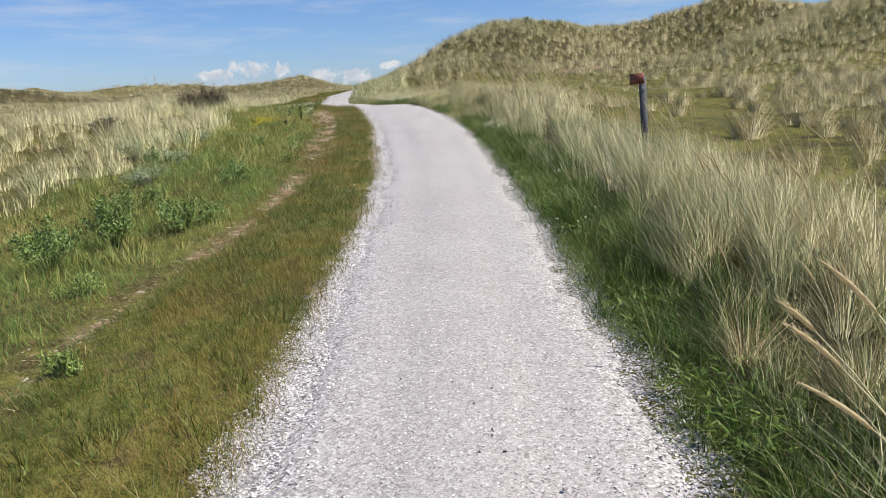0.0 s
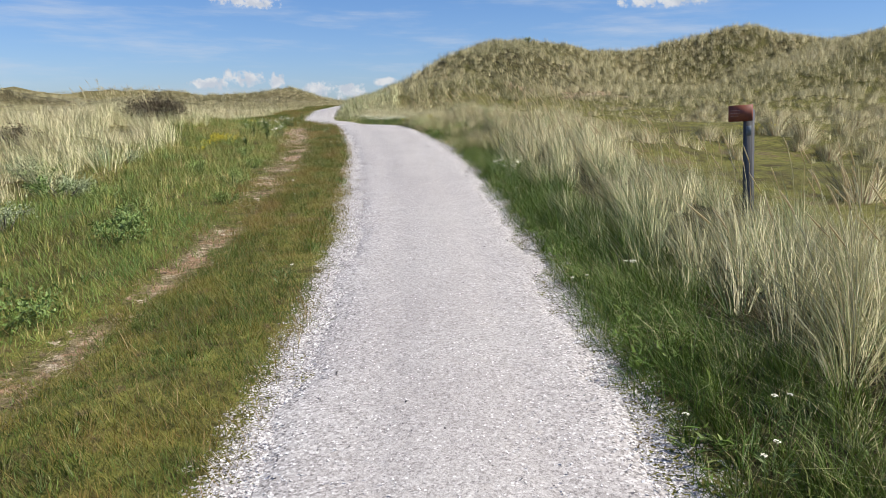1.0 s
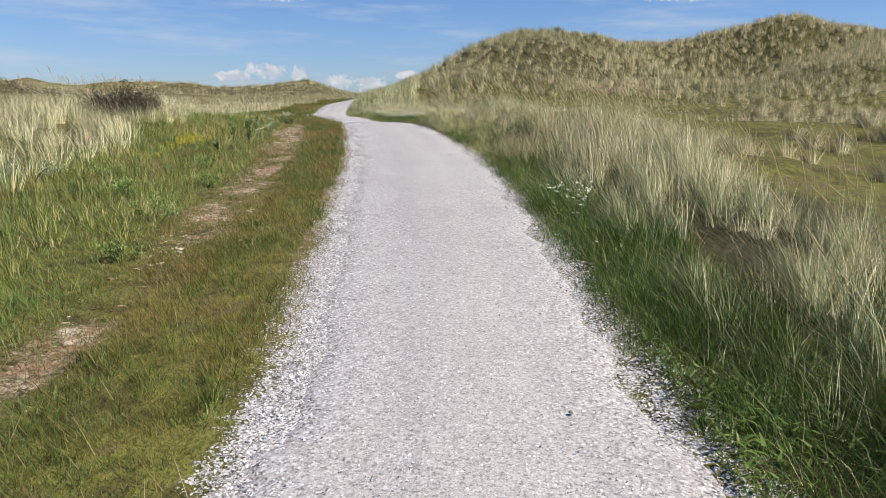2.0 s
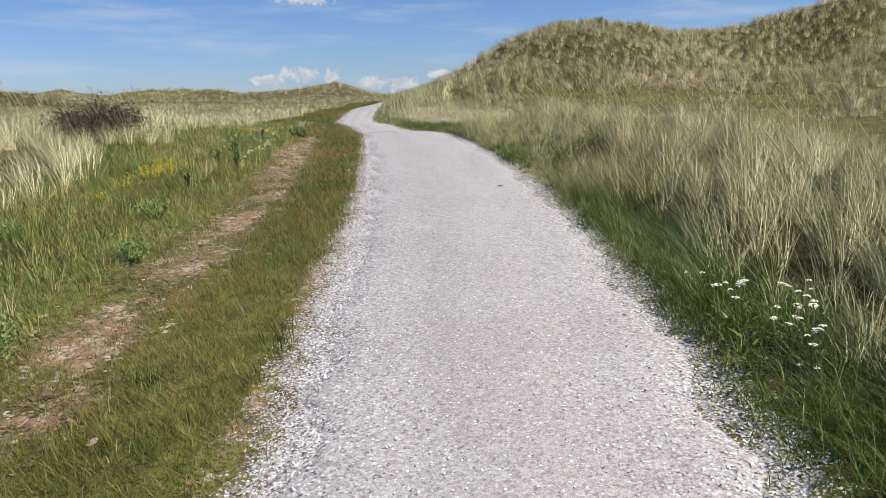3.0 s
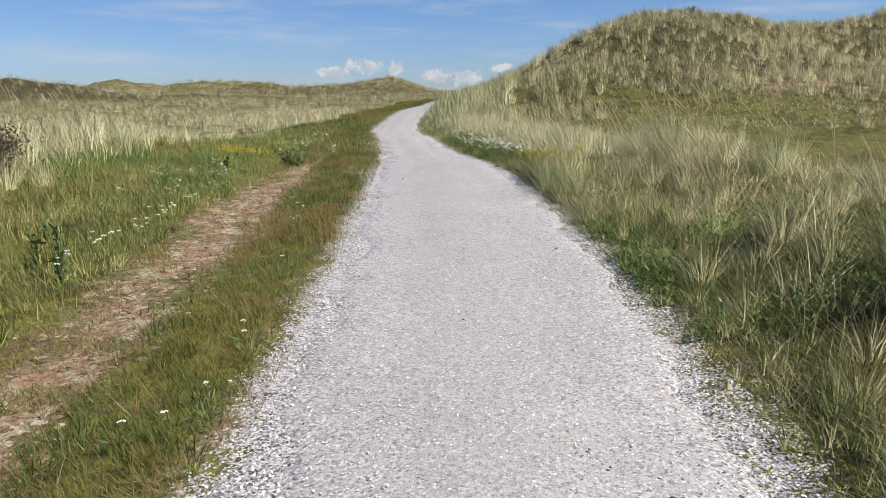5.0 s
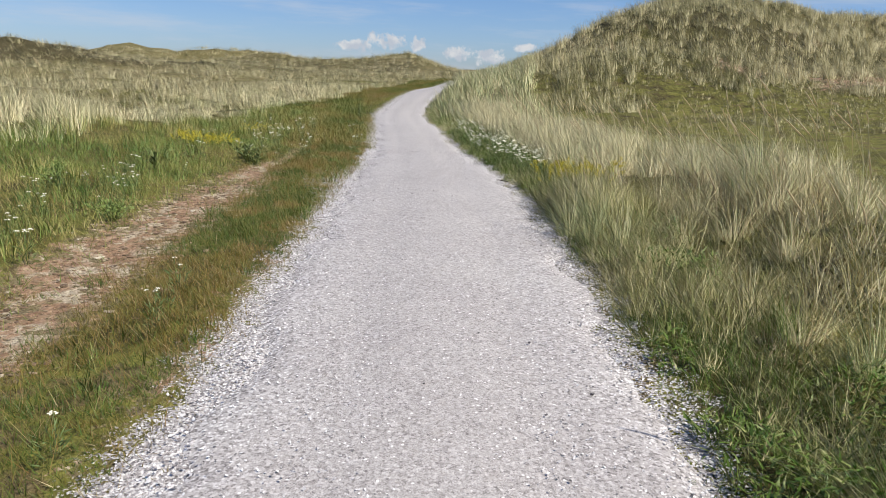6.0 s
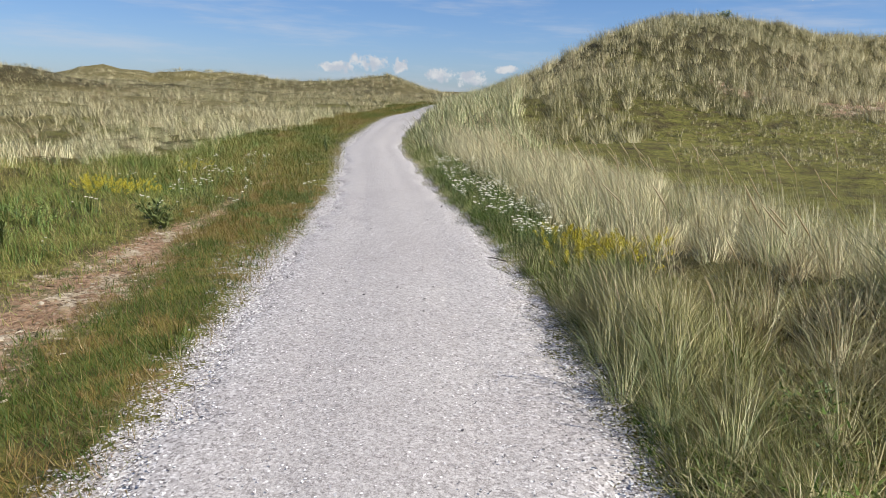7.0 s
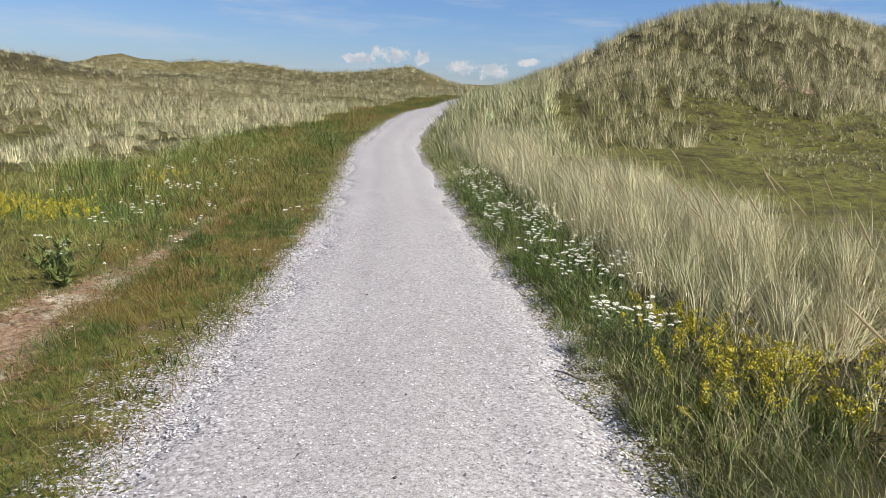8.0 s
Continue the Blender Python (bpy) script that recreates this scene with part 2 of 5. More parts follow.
def ground_material():
    """Dune soil: mossy thatch, with bare sand where it is worn."""
    m, n, bsdf, o = material("dune_soil")
    p = n.add("ShaderNodeTexCoord").outputs["Object"]
    sand = n.add("ShaderNodeAttribute", attr="sand").outputs["Fac"]
    dry = n.add("ShaderNodeAttribute", attr="dry").outputs["Fac"]
    fine, mid, wide = n.noise(p, 45.0, 4.0), n.noise(p, 3.2, 5.0, 0.6), n.noise(p, 0.35, 4.0)
    hummock = n.noise(p, 0.75, 5.0, 0.65)
    patchy = n.math("ADD", n.math("MULTIPLY", mid, 0.4), n.math("MULTIPLY", hummock, 0.6))
    moss = n.ramp(patchy, (0.32, (0.06, 0.045, 0.022)), (0.42, (0.12, 0.10, 0.034)), (0.49, (0.155, 0.145, 0.038)), (0.55, (0.225, 0.215, 0.05)), (0.60, (0.18, 0.135, 0.058)), (0.70, (0.30, 0.24, 0.13)))
    thatch = n.ramp(patchy, (0.32, (0.10, 0.085, 0.036)), (0.5, (0.21, 0.18, 0.075)), (0.66, (0.36, 0.29, 0.15)))
    c = n.mix(n.step(n.math("ADD", dry, n.math("MULTIPLY", n.math("SUBTRACT", wide, 0.5), 1.2)), 0.3, 0.7), moss, thatch)
    c = n.mix(0.6, c, n.ramp(fine, (0.3, 0.55), (0.7, 1.0)), "MULTIPLY")
    c = n.mix(0.85, c, n.ramp(n.noise(p, 10.0, 5.0, 0.7), (0.36, 0.35), (0.5, 0.85), (0.62, 1.0)), "MULTIPLY")
    # dark humus, blackened further to paint the shade between tufts into the soil
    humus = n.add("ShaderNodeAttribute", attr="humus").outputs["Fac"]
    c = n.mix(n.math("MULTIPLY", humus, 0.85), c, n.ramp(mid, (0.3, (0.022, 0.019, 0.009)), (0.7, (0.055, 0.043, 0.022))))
    grit = n.ramp(n.noise(p, 14.0, 5.0, 0.65), (0.3, (0.16, 0.09, 0.05)), (0.5, (0.33, 0.205, 0.125)), (0.68, (0.46, 0.33, 0.22)))
    pale_sand = n.ramp(n.noise(p, 30.0, 4.0, 0.6), (0.3, (0.30, 0.23, 0.15)), (0.7, (0.62, 0.53, 0.39)))
    grit = n.mix(n.step(n.noise(p, 3.4, 4.0, 0.6), 0.5, 0.6), grit, pale_sand)
    litter = n.step(n.math("ADD", sand, n.math("MULTIPLY", n.math("SUBTRACT", n.noise(p, 12.0, 5.0, 0.65), 0.5), 1.7)), 0.34, 0.5)
    c = n.mix(n.math("MULTIPLY", n.math("MULTIPLY", litter, 0.8), n.step(sand, 0.02, 0.15)), c, n.ramp(fine, (0.3, (0.13, 0.095, 0.05)), (0.7, (0.30, 0.235, 0.14))))
    worn = n.step(n.math("ADD", sand, n.math("MULTIPLY", n.math("SUBTRACT", n.noise(p, 5.0, 6.0, 0.72), 0.5), 2.6)), 0.52, 0.62)
    c = n.mix(n.math("MULTIPLY", worn, n.step(sand, 0.02, 0.2)), c, grit)
    clod = n.math("MULTIPLY", n.step(n.noise(p, 17.0, 5.0, 0.7), 0.56, 0.64), n.step(sand, 0.15, 0.4))
    c = n.mix(n.math("MULTIPLY", clod, 0.75), c, (0.075, 0.05, 0.03))
    strewn = n.add("ShaderNodeAttribute", attr="shell").outputs["Fac"]
    chips = n.voronoi(p, 85.0)
    sep = n.add("ShaderNodeSeparateColor")
    n.link(chips.outputs["Color"], sep.inputs[0])
    chip = n.ramp(sep.outputs[0], (0.0, (0.13, 0.115, 0.11)), (0.15, (0.33, 0.30, 0.29)), (0.55, (0.46, 0.425, 0.41)), (1.0, (0.74, 0.71, 0.69)))
    cover = n.math("ADD", strewn, n.math("ADD", n.math("MULTIPLY", n.math("SUBTRACT", n.noise(p, 7.0, 5.0, 0.65), 0.5), 1.6), n.math("MULTIPLY", n.math("SUBTRACT", sep.outputs[1], 0.5), 0.7)))
    c = n.mix(n.math("MULTIPLY", n.step(cover, 0.5, 0.62), n.step(strewn, 0.03, 0.25)), c, chip)
    n.link(c, bsdf.inputs["Base Color"])
    bsdf.inputs["Roughness"].default_value = 0.9
    bsdf.inputs["Specular IOR Level"].default_value = 0.15
    b = n.add("ShaderNodeBump")
    b.inputs["Strength"].default_value, b.inputs["Distance"].default_value = 0.9, 0.12
    n.link(n.math("ADD", mid, n.math("MULTIPLY", fine, 0.3)), b.inputs["Height"])
    n.link(b.outputs[0], bsdf.inputs["Normal"])
    return m


M_SHELL, M_GROUND = shell_material(), ground_material()

# ---- lie of the land ----
rng = np.random.default_rng(7)


def vnoise(x, y, seed=0):
    """Smooth noise from 0 to 1 over the plan."""
    x, y = np.asarray(x, float), np.asarray(y, float)
    i, j = np.floor(x).astype(np.int64), np.floor(y).astype(np.int64)
    u, v = x - i, y - j
    u, v = u * u * (3 - 2 * u), v * v * (3 - 2 * v)

    def corner(a, b):
        q = (a * 374761393 + b * 668265263 + seed * 974711) & 0x7FFFFFFF
        q = ((q ^ (q >> 13)) * 1274126177) & 0x7FFFFFFF
        return ((q ^ (q >> 16)) & 0xFFFF) / 65535.0

    return (corner(i, j) * (1 - u) + corner(i + 1, j) * u) * (1 - v) + (corner(i, j + 1) * (1 - u) + corner(i + 1, j + 1) * u) * v


def smooth(v, lo, hi):
    q = np.clip((np.asarray(v, float) - lo) / (hi - lo), 0, 1)
    return q * q * (3 - 2 * q)


def glide(y, ys, vs):
    """A smoothed reading of a short table."""
    return sum(np.interp(np.asarray(y, float) + k, ys, vs) for k in (-1.6, -0.8, 0, 0.8, 1.6)) / 5


def half_width(y):
    return glide(y, (0, 9, 14, 16, 19, 25, 28, 31, 33, 35, 38, 41, 45, 50, 60), (1.02, 1.02, 1.06, 1.12, 1.2, 1.23, 1.2, 1.14, 1.08, 1.0, 0.93, 0.91, 0.93, 0.86, 0.85))


def path_x(y):
    """The middle of the path, from the line of its left edge."""
    edge = glide(y, (-20, 0, 6, 10, 14, 18, 22, 26, 29, 32, 35, 38, 41, 44, 48, 52, 57, 62, 68, 76, 86, 100), (-0.7, -1.0, -1.0, -1.0, -1.26, -1.70, -2.15, -2.82, -3.32, -3.92, -4.56, -5.28, -6.1, -7.02, -7.95, -8.28, -8.55, -8.9, -9.2, -9.2, -8.4, -4.8))
    return edge + half_width(y)


def dip(y):
    """The path's own small humps and hollows."""
    return glide(y, (6, 10, 14, 18, 22, 26, 29, 32, 35, 38, 41, 44, 48, 52, 57), (0, 0.03, 0.08, 0.07, 0.03, 0.10, 0.16, 0.15, -0.02, -0.09, -0.03, -0.15, -0.2, -0.03, 0))


def rut_at(y):
    """Distance of the worn footway from the path's left edge."""
    return glide(y, (0, 5.5, 8, 9.5, 11, 13, 16, 18.5, 20, 22, 24, 27, 30, 32, 36, 40), (1.9, 1.88, 1.75, 1.65, 1.5, 1.42, 1.45, 1.42, 1.36, 1.42, 1.42, 1.45, 1.52, 1.41, 1.4, 1.3)) + 0.1 * (vnoise(np.asarray(y, float) / 1.3, 0.0, 28) - 0.5)


def rut_half(y):
    return glide(y, (-5, 3, 10, 16, 19, 24, 27, 30.5, 32, 33.5, 37, 40), (0.18, 0.18, 0.18, 0.34, 0.42, 0.44, 0.52, 0.5, 0.34, 0.12, 0.08, 0.0))


DUNES = [  # x, y, height, two radii, turn, steepness
    (7.4, 73.39, 5.9, 10.51, 9.82, 0.51, 1.05), (3.26, 64.73, 1.98, 6.32, 4.0, -0.15, 1.05), (27.15, 74.29, 6.01, 10.43, 4.97, -0.14, 1.03),
    (40.99, 61.46, 7.07, 17.02, 12.57, 0.39, 0.94), (2.73, 57.08, 1.76, 8.63, 6.49, -0.12, 1.11), (-21.18, 109.8, 2.52, 5.01, 11.66, 0.18, 0.79),
    (-34.49, 104.21, 1.38, 11.4, 4.0, -0.18, 1.01), (-48.4, 121.25, 2.92, 19.15, 4.0, 0.52, 0.99), (-78.71, 142.01, 4.5, 10.67, 7.47, -1.0, 1.0),
    (-75.11, 79.69, 2.44, 24.09, 24.73, -0.34, 0.91), (-47.85, 77.18, 1.56, 12.99, 4.0, 1.0, 0.7), (3.7, 160.07, 1.95, 43.77, 28.08, -0.89, 1.08),
    (-98.3, 173.73, 4.62, 28.74, 14.8, -0.59, 1.38), (-30.04, 159.97, 0.54, 32.12, 16.08, -0.37, 1.37),
    (-25, 28, -0.9, 13, 20, 0, 1.0), (-10, 6, -0.5, 5.5, 8, 0, 1.0), (-11.2, 25.0, 0.75, 3.4, 8.0, 0, 1.0), (-11.8, 33.5, 0.4, 3.2, 4.0, 0, 1.0),
    (-60, -60, 5, 30, 22, 0, 1.0), (50, -50, 6, 26, 24, 0, 1.0), (0, -110, 5, 40, 20, 0, 1.0), (75, 20, 6, 20, 28, 0, 1.0), (-110, 10, 5, 30, 30, 0, 1.0)]


def land(x, y):
    """Height of the ground."""
    x, y = np.asarray(x, float), np.asarray(y, float)
    z = glide(y, (-20, 0, 12, 17.4, 22, 28, 32, 39, 50, 65, 80, 100, 120, 400), (-0.5, 0, 0.37, 0.71, 0.96, 1.18, 1.25, 1.43, 1.65, 1.85, 2.3, 3.0, 2.5, 2.0))
    for x0, y0, h, sx, sy, rot, p in DUNES:
        c, s = math.cos(rot), math.sin(rot)
        u, v = ((x - x0) * c + (y - y0) * s) / sx, (-(x - x0) * s + (y - y0) * c) / sy
        z = z + h * np.exp(-(u * u + v * v) ** p)
    off = np.abs(x - path_x(y)) - half_width(y)
    z = z + dip(y) * np.exp(-(np.maximum(off, 0) / 4.5) ** 2)
    rough = smooth(off, 0.3, 4) * (1 + 0.7 * smooth(off, 4, 8))
    z = z + rough * (0.30 * (vnoise(x / 4.1, y / 4.1, 3) - 0.5) + 0.12 * (vnoise(x / 1.3, y / 1.3, 4) - 0.5))
    z = z + smooth(off, 12, 30) * (0.7 * (vnoise(x / 7, y / 7, 5) - 0.5) + 0.5 * (vnoise(x / 2.9, y / 2.9, 6) - 0.5))
    z = z - 0.035 * (1 - smooth(off, -0.05, 0.25))
    e_r = x - path_x(y) - half_width(y)
    z = z + 0.17 * smooth(e_r, 0.35, 1.5) * (1 - smooth(e_r, 2.0, 4.5)) * smooth(y, 3, 6) * (1 - smooth(y, 17, 22))
    z = z + 0.42 * (vnoise(x / 1.25, y / 1.25, 9) - 0.4) * smooth(e_r, 0.45, 1.3) * (1 - smooth(e_r, 3.5, 6)) * smooth(y, 16, 20) * (1 - smooth(y, 30, 34))
    z = z + 0.32 * smooth(e_r, 0.9, 2.2) * (1 - smooth(e_r, 3.8, 6.0)) * smooth(y, 17, 21) * (1 - smooth(y, 29, 35))
    rut = (path_x(y) - half_width(y) - x) - rut_at(y)
    z = z - 0.05 * np.exp(-(rut / (rut_half(y) + 0.08)) ** 2) * (y < 38)
    return z + 0.02 * (vnoise(x / 0.4, y / 0.4, 8) - 0.5) * smooth(off, 0, 0.3)


def mesh_of(name, co, faces, mat, attrs=None, smooth_faces=True):
    """A mesh from arrays; faces is one array of triangles or of quads."""
    me = bpy.data.meshes.new(name)
    co, faces = np.asarray(co, np.float32), np.asarray(faces, np.int32)
    n, k = faces.shape
    me.vertices.add(len(co))
    me.vertices.foreach_set("co", co.ravel())
    me.loops.add(n * k)
    me.loops.foreach_set("vertex_index", faces.ravel())
    me.polygons.add(n)
    me.polygons.foreach_set("loop_start", np.arange(n, dtype=np.int32) * k)
    for key, v in (attrs or {}).items():
        me.attributes.new(key, "FLOAT", "POINT").data.foreach_set("value", np.asarray(v, np.float32))
    me.update(calc_edges=True)
    if not smooth_faces:
        me.polygons.foreach_set("use_smooth", np.zeros(n, bool))
    me.materials.append(mat)
    return me


def axis(parts):
    return np.unique(np.concatenate(parts).round(4))


def grid_faces(ny, nx):
    k = np.arange(ny * nx).reshape(ny, nx)
    return np.stack([k[:-1, :-1].ravel(), k[:-1, 1:].ravel(), k[1:, 1:].ravel(), k[1:, :-1].ravel()], 1)


# ---- ground: one sheet out to the horizon ----
gx = axis([np.arange(-13, 9, 0.26), np.arange(9, 55, 0.8), np.arange(-60, -13, 0.7), np.arange(55, 130, 4), np.arange(-160, -60, 3), np.geomspace(130, 3500, 16), -np.geomspace(160, 3500, 16)])
gy = axis([np.arange(-2, 42, 0.26), np.arange(42, 115, 0.8), np.arange(-14, -2, 0.8), np.arange(115, 200, 2.5), np.arange(-140, -14, 6), np.geomspace(200, 3500, 18), -np.geomspace(140, 3500, 14)])
X, Y = np.meshgrid(gx, gy)
Z = land(X, Y)
rut_d = (path_x(Y) - half_width(Y) - X) - rut_at(Y)
sand_mask = np.exp(-(rut_d / (rut_half(Y) + 0.02)) ** 2) * (rut_half(Y) > 0.03) * np.where(Y < 15, 1.35 * smooth(vnoise(X / 0.9, Y / 0.9, 25), 0.3, 0.55), np.where(Y < 25, 0.75 + 0.5 * smooth(vnoise(X / 0.5, Y / 0.7, 27), 0.35, 0.55), 1.0)) * (0.12 + 0.5 * vnoise(X / 0.45, Y / 0.9, 21) + 0.35 * vnoise(X / 0.2, Y / 0.3, 23) + 0.14 * smooth(Y, 16.5, 19) + 0.28 * smooth(Y, 24, 27.5))
edge_d = (path_x(Y) - half_width(Y)) - X
sand_mask = np.maximum(sand_mask, 0.62 * np.exp(-((edge_d - 0.12) / 0.17) ** 2) * smooth(Y, 11.5, 14) * (1 - smooth(Y, 27, 30)) * (0.45 + 0.8 * vnoise(X / 0.3, Y / 0.45, 29)))
sand_mask = np.maximum(sand_mask, 0.95 * np.exp(-(((X - 11) / 8) ** 2 + ((Y - 55.5) / 3.2) ** 2)) * smooth(vnoise(X / 1.3, Y / 1.1, 22), 0.2, 0.7))
side = X - path_x(Y)
dry_mask = 0.25 + 0.45 * smooth(-side, 9, 16) + 0.35 * smooth(Y, 60, 90) + 0.15 * smooth(Z, 2.2, 3.6) - 0.25 * smooth(side, 5, 9) * (1 - smooth(Y, 46, 56))
# where the soil takes humus and painted shade: under grass, then between dune tussocks
humus_shade_mask = np.where(side > 0, smooth(side - half_width(Y), 0.02, 0.3) * (1 - smooth(side - half_width(Y), 2.4, 3.8)), 0.35 * smooth(edge_d, 2.0, 3.0) * (1 - smooth(-side, 8, 12))) * (1 - 0.8 * smooth(Y, 22, 24.5) * (1 - smooth(Y, 30, 32)) * smooth(side - half_width(Y), 0.3, 0.9)) * (1 - 0.6 * smooth(Y, 50, 90))
humus_shade_mask = np.maximum(humus_shade_mask, 0.85 * (1 - 0.5 * smooth(X, 14, 20)) * smooth(Z, 2.3, 3.2) * smooth(Y, 44, 52) * (1 - smooth(Y, 90, 110)) * (0.55 + 0.45 * smooth(vnoise(X / 5, Y / 5, 26), 0.25, 0.5)))
shell_mask = np.where(side > 0, 0.7, 1.0) * np.exp(-(np.maximum(0, np.abs(side) - half_width(Y) + 0.05) / 0.18) ** 2) * (0.95 + 0.35 * vnoise(X / 0.5, Y / 0.5, 24)) + 0.35 * np.exp(-((Y - 31.3) / 1.1) ** 2 - ((edge_d - 0.25) / 0.4) ** 2)
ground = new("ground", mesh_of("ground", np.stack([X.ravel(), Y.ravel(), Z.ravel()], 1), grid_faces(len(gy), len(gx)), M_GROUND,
                               {"sand": sand_mask.ravel(), "dry": dry_mask.ravel(), "humus": humus_shade_mask.ravel(), "shell": shell_mask.ravel()}))
tagged(ground, "rolling dune ground of mossy turf with bare sandy patches", "ground", kind="structure")

# ---- path of crushed shells ----
py = np.concatenate([np.arange(-8, 40, 0.12), np.arange(40, 100, 0.5)])
pu = np.linspace(-1, 1, 25)
PY, PU = np.meshgrid(py, pu, indexing="ij")
ragged = half_width(PY) - 0.17 + 0.13 * (vnoise(PY / 0.6, np.sign(PU) * 9, 11) - 0.5) + 0.2 * (vnoise(PY / 0.21, np.sign(PU) * 5, 12) - 0.5)
PX = path_x(PY) + PU * (ragged + 0.10)
PZ = land(PX, PY) + 0.010 + 0.045 * (1 - PU ** 2) + 0.006 * vnoise(PX / 0.09, PY / 0.09, 13) - 0.012 * np.exp(-((np.abs(PU) - 0.42) / 0.16) ** 2)
PZ = np.where(np.abs(PU) > 0.97, land(PX, PY) - 0.03, np.where(np.abs(PU) > 0.9, land(PX, PY) + 0.004, PZ))
path = new("path", mesh_of("path", np.stack([PX.ravel(), PY.ravel(), PZ.ravel()], 1), grid_faces(len(py), len(pu))[:, ::-1], M_SHELL, {"edge": (np.abs(PU) ** 3).ravel()}))
tagged(path, "pale footpath of crushed sea shells with ragged grassy edges", "path", kind="structure")


def path_z(x, y):
    q = np.clip((np.asarray(x) - path_x(y)) / half_width(y), -1, 1)
    return land(x, y) + 0.010 + 0.045 * (1 - q ** 2)


# ---- grass ----
WIND = np.array([-0.30, -0.05])


def blade_mesh(name, root, length, width, heading, tilt, bend, tone, mat, segs=2, wind=1.0, centre=None, reach=None):
    """Tapered, bent blades, each a strip of segs pieces ending in a point. With the centre and reach of its tuft given, a blade turns its flat side outwards and is shaded as part of a rounded mop."""
    n = len(root)
    s = np.linspace(0, 1, segs + 1)
    hx, hy = np.cos(heading)[:, None], np.sin(heading)[:, None]
    run = length[:, None] * (s * np.sin(tilt)[:, None] + bend[:, None] * s ** 2)
    rise = length[:, None] * (s * np.cos(tilt)[:, None] - 0.55 * bend[:, None] * s ** 2)
    blow = wind * length[:, None] * s ** 1.7
    cx, cy, cz = root[:, :1] + hx * run + WIND[0] * blow, root[:, 1:2] + hy * run + WIND[1] * blow, root[:, 2:3] + rise
    turn = rng.uniform(0, math.pi, n)[:, None] if centre is None else (heading + math.pi / 2 + rng.normal(0, 0.6, n))[:, None]
    wx, wy = np.cos(turn), np.sin(turn)
    half = 0.5 * width[:, None] * (1 - s ** 1.6)
    k = 2 * segs + 1
    co = np.empty((n, k, 3), np.float32)
    for j in range(segs):
        for q, sg in ((0, -1), (1, 1)):
            co[:, 2 * j + q, 0], co[:, 2 * j + q, 1], co[:, 2 * j + q, 2] = cx[:, j] + sg * wx[:, 0] * half[:, j], cy[:, j] + sg * wy[:, 0] * half[:, j], cz[:, j]
    co[:, -1, 0], co[:, -1, 1], co[:, -1, 2] = cx[:, -1], cy[:, -1], cz[:, -1]
    tri = []
    for j in range(segs - 1):
        tri += [(2 * j, 2 * j + 1, 2 * j + 3), (2 * j, 2 * j + 3, 2 * j + 2)]
    tri.append((2 * segs - 2, 2 * segs - 1, 2 * segs))
    faces = (np.arange(n)[:, None, None] * k + np.array(tri)[None]).reshape(-1, 3)
    along = np.append(np.repeat(s[:-1], 2), 1.0)
    me = mesh_of(name, co.reshape(-1, 3), faces, mat, {"tone": np.clip(np.repeat(tone, k), 0, 1), "along": np.tile(along, n)})
    if centre is not None:
        out_ = co - centre[:, None, :].astype(np.float32)
        out_[:, :, :2] /= reach[:, None, None]
        out_[:, :, 2] = 0.55 + 0.75 * along[None, :]
        flat = np.stack([np.sin(turn[:, 0]), -np.cos(turn[:, 0]), 0 * turn[:, 0]], 1)
        out_ += 0.35 * flat[:, None, :]
        out_ /= np.linalg.norm(out_, axis=2, keepdims=True) + 1e-6
        me.attributes.new("custom_normal", "FLOAT_VECTOR", "POINT").data.foreach_set("vector", out_.astype(np.float32).ravel())
    return me


def stuff(name, me, label):
    return tagged(new(name, me), label, "grass", kind="stuff")


def keep(mask, *arrays):
    return [a[mask] for a in arrays]


def rnd(lo, hi, n):
    return rng.uniform(lo, hi, n)


def roots(x, y):
    return np.stack([x, y, land(x, y) - 0.01], 1)


def left_edge(y):
    return path_x(y) - half_width(y)


def right_edge(y):
    return path_x(y) + half_width(y)


def marram_from(y):
    """Distance from the left edge at which the tall dune grass begins."""
    return glide(y, (0, 10, 15, 18, 24, 30, 38, 46, 60, 80), (7.5, 5.7, 5.1, 4.8, 4.9, 5.4, 4.9, 3.3, 3.0, 3.0))


def sward(name, y, e, sign, keep_mask, length, width, tone, mat, label, segs=2, bend=(0.05, 0.5), tilt=(0.0, 0.45), wind=1.0):
    """A strip of grass at distance e from the left (-1) or right (1) edge of the path."""
    y, e, length, width, tone = keep(keep_mask, y, e, length, width, tone)
    x = left_edge(y) - e if sign < 0 else right_edge(y) + e
    n = len(x)
    me = blade_mesh(name, roots(x, y), length, width, rnd(0, 2 * math.pi, n), rnd(*tilt, n), rnd(*bend, n), tone, mat, segs, wind)
    return stuff(name, me, label)


# short verge beside the path
n = 340000
y, e = 1.2 + 35.8 * rng.random(n), rnd(-0.18, 1.8, n)
bare = np.exp(-((e - rut_at(y)) / (rut_half(y) + 0.02)) ** 2)
patch, small = vnoise(y / 0.5, e / 0.35, 31), vnoise(y / 0.14, e / 0.11, 35)
lush = vnoise(y / 1.4, e / 0.6, 32)
soily = smooth(y, 12, 14.5) * (1 - smooth(y, 24, 26))
thin = smooth(e, -0.18 + 0.14 * soily, 0.2 + 0.3 * soily * vnoise(y / 0.5, e * 0, 30)) * 0.93 + 0.04
gap = 1 - 0.8 * np.exp(-((y - 31.4) / 1.3) ** 2) * (e < 0.6)
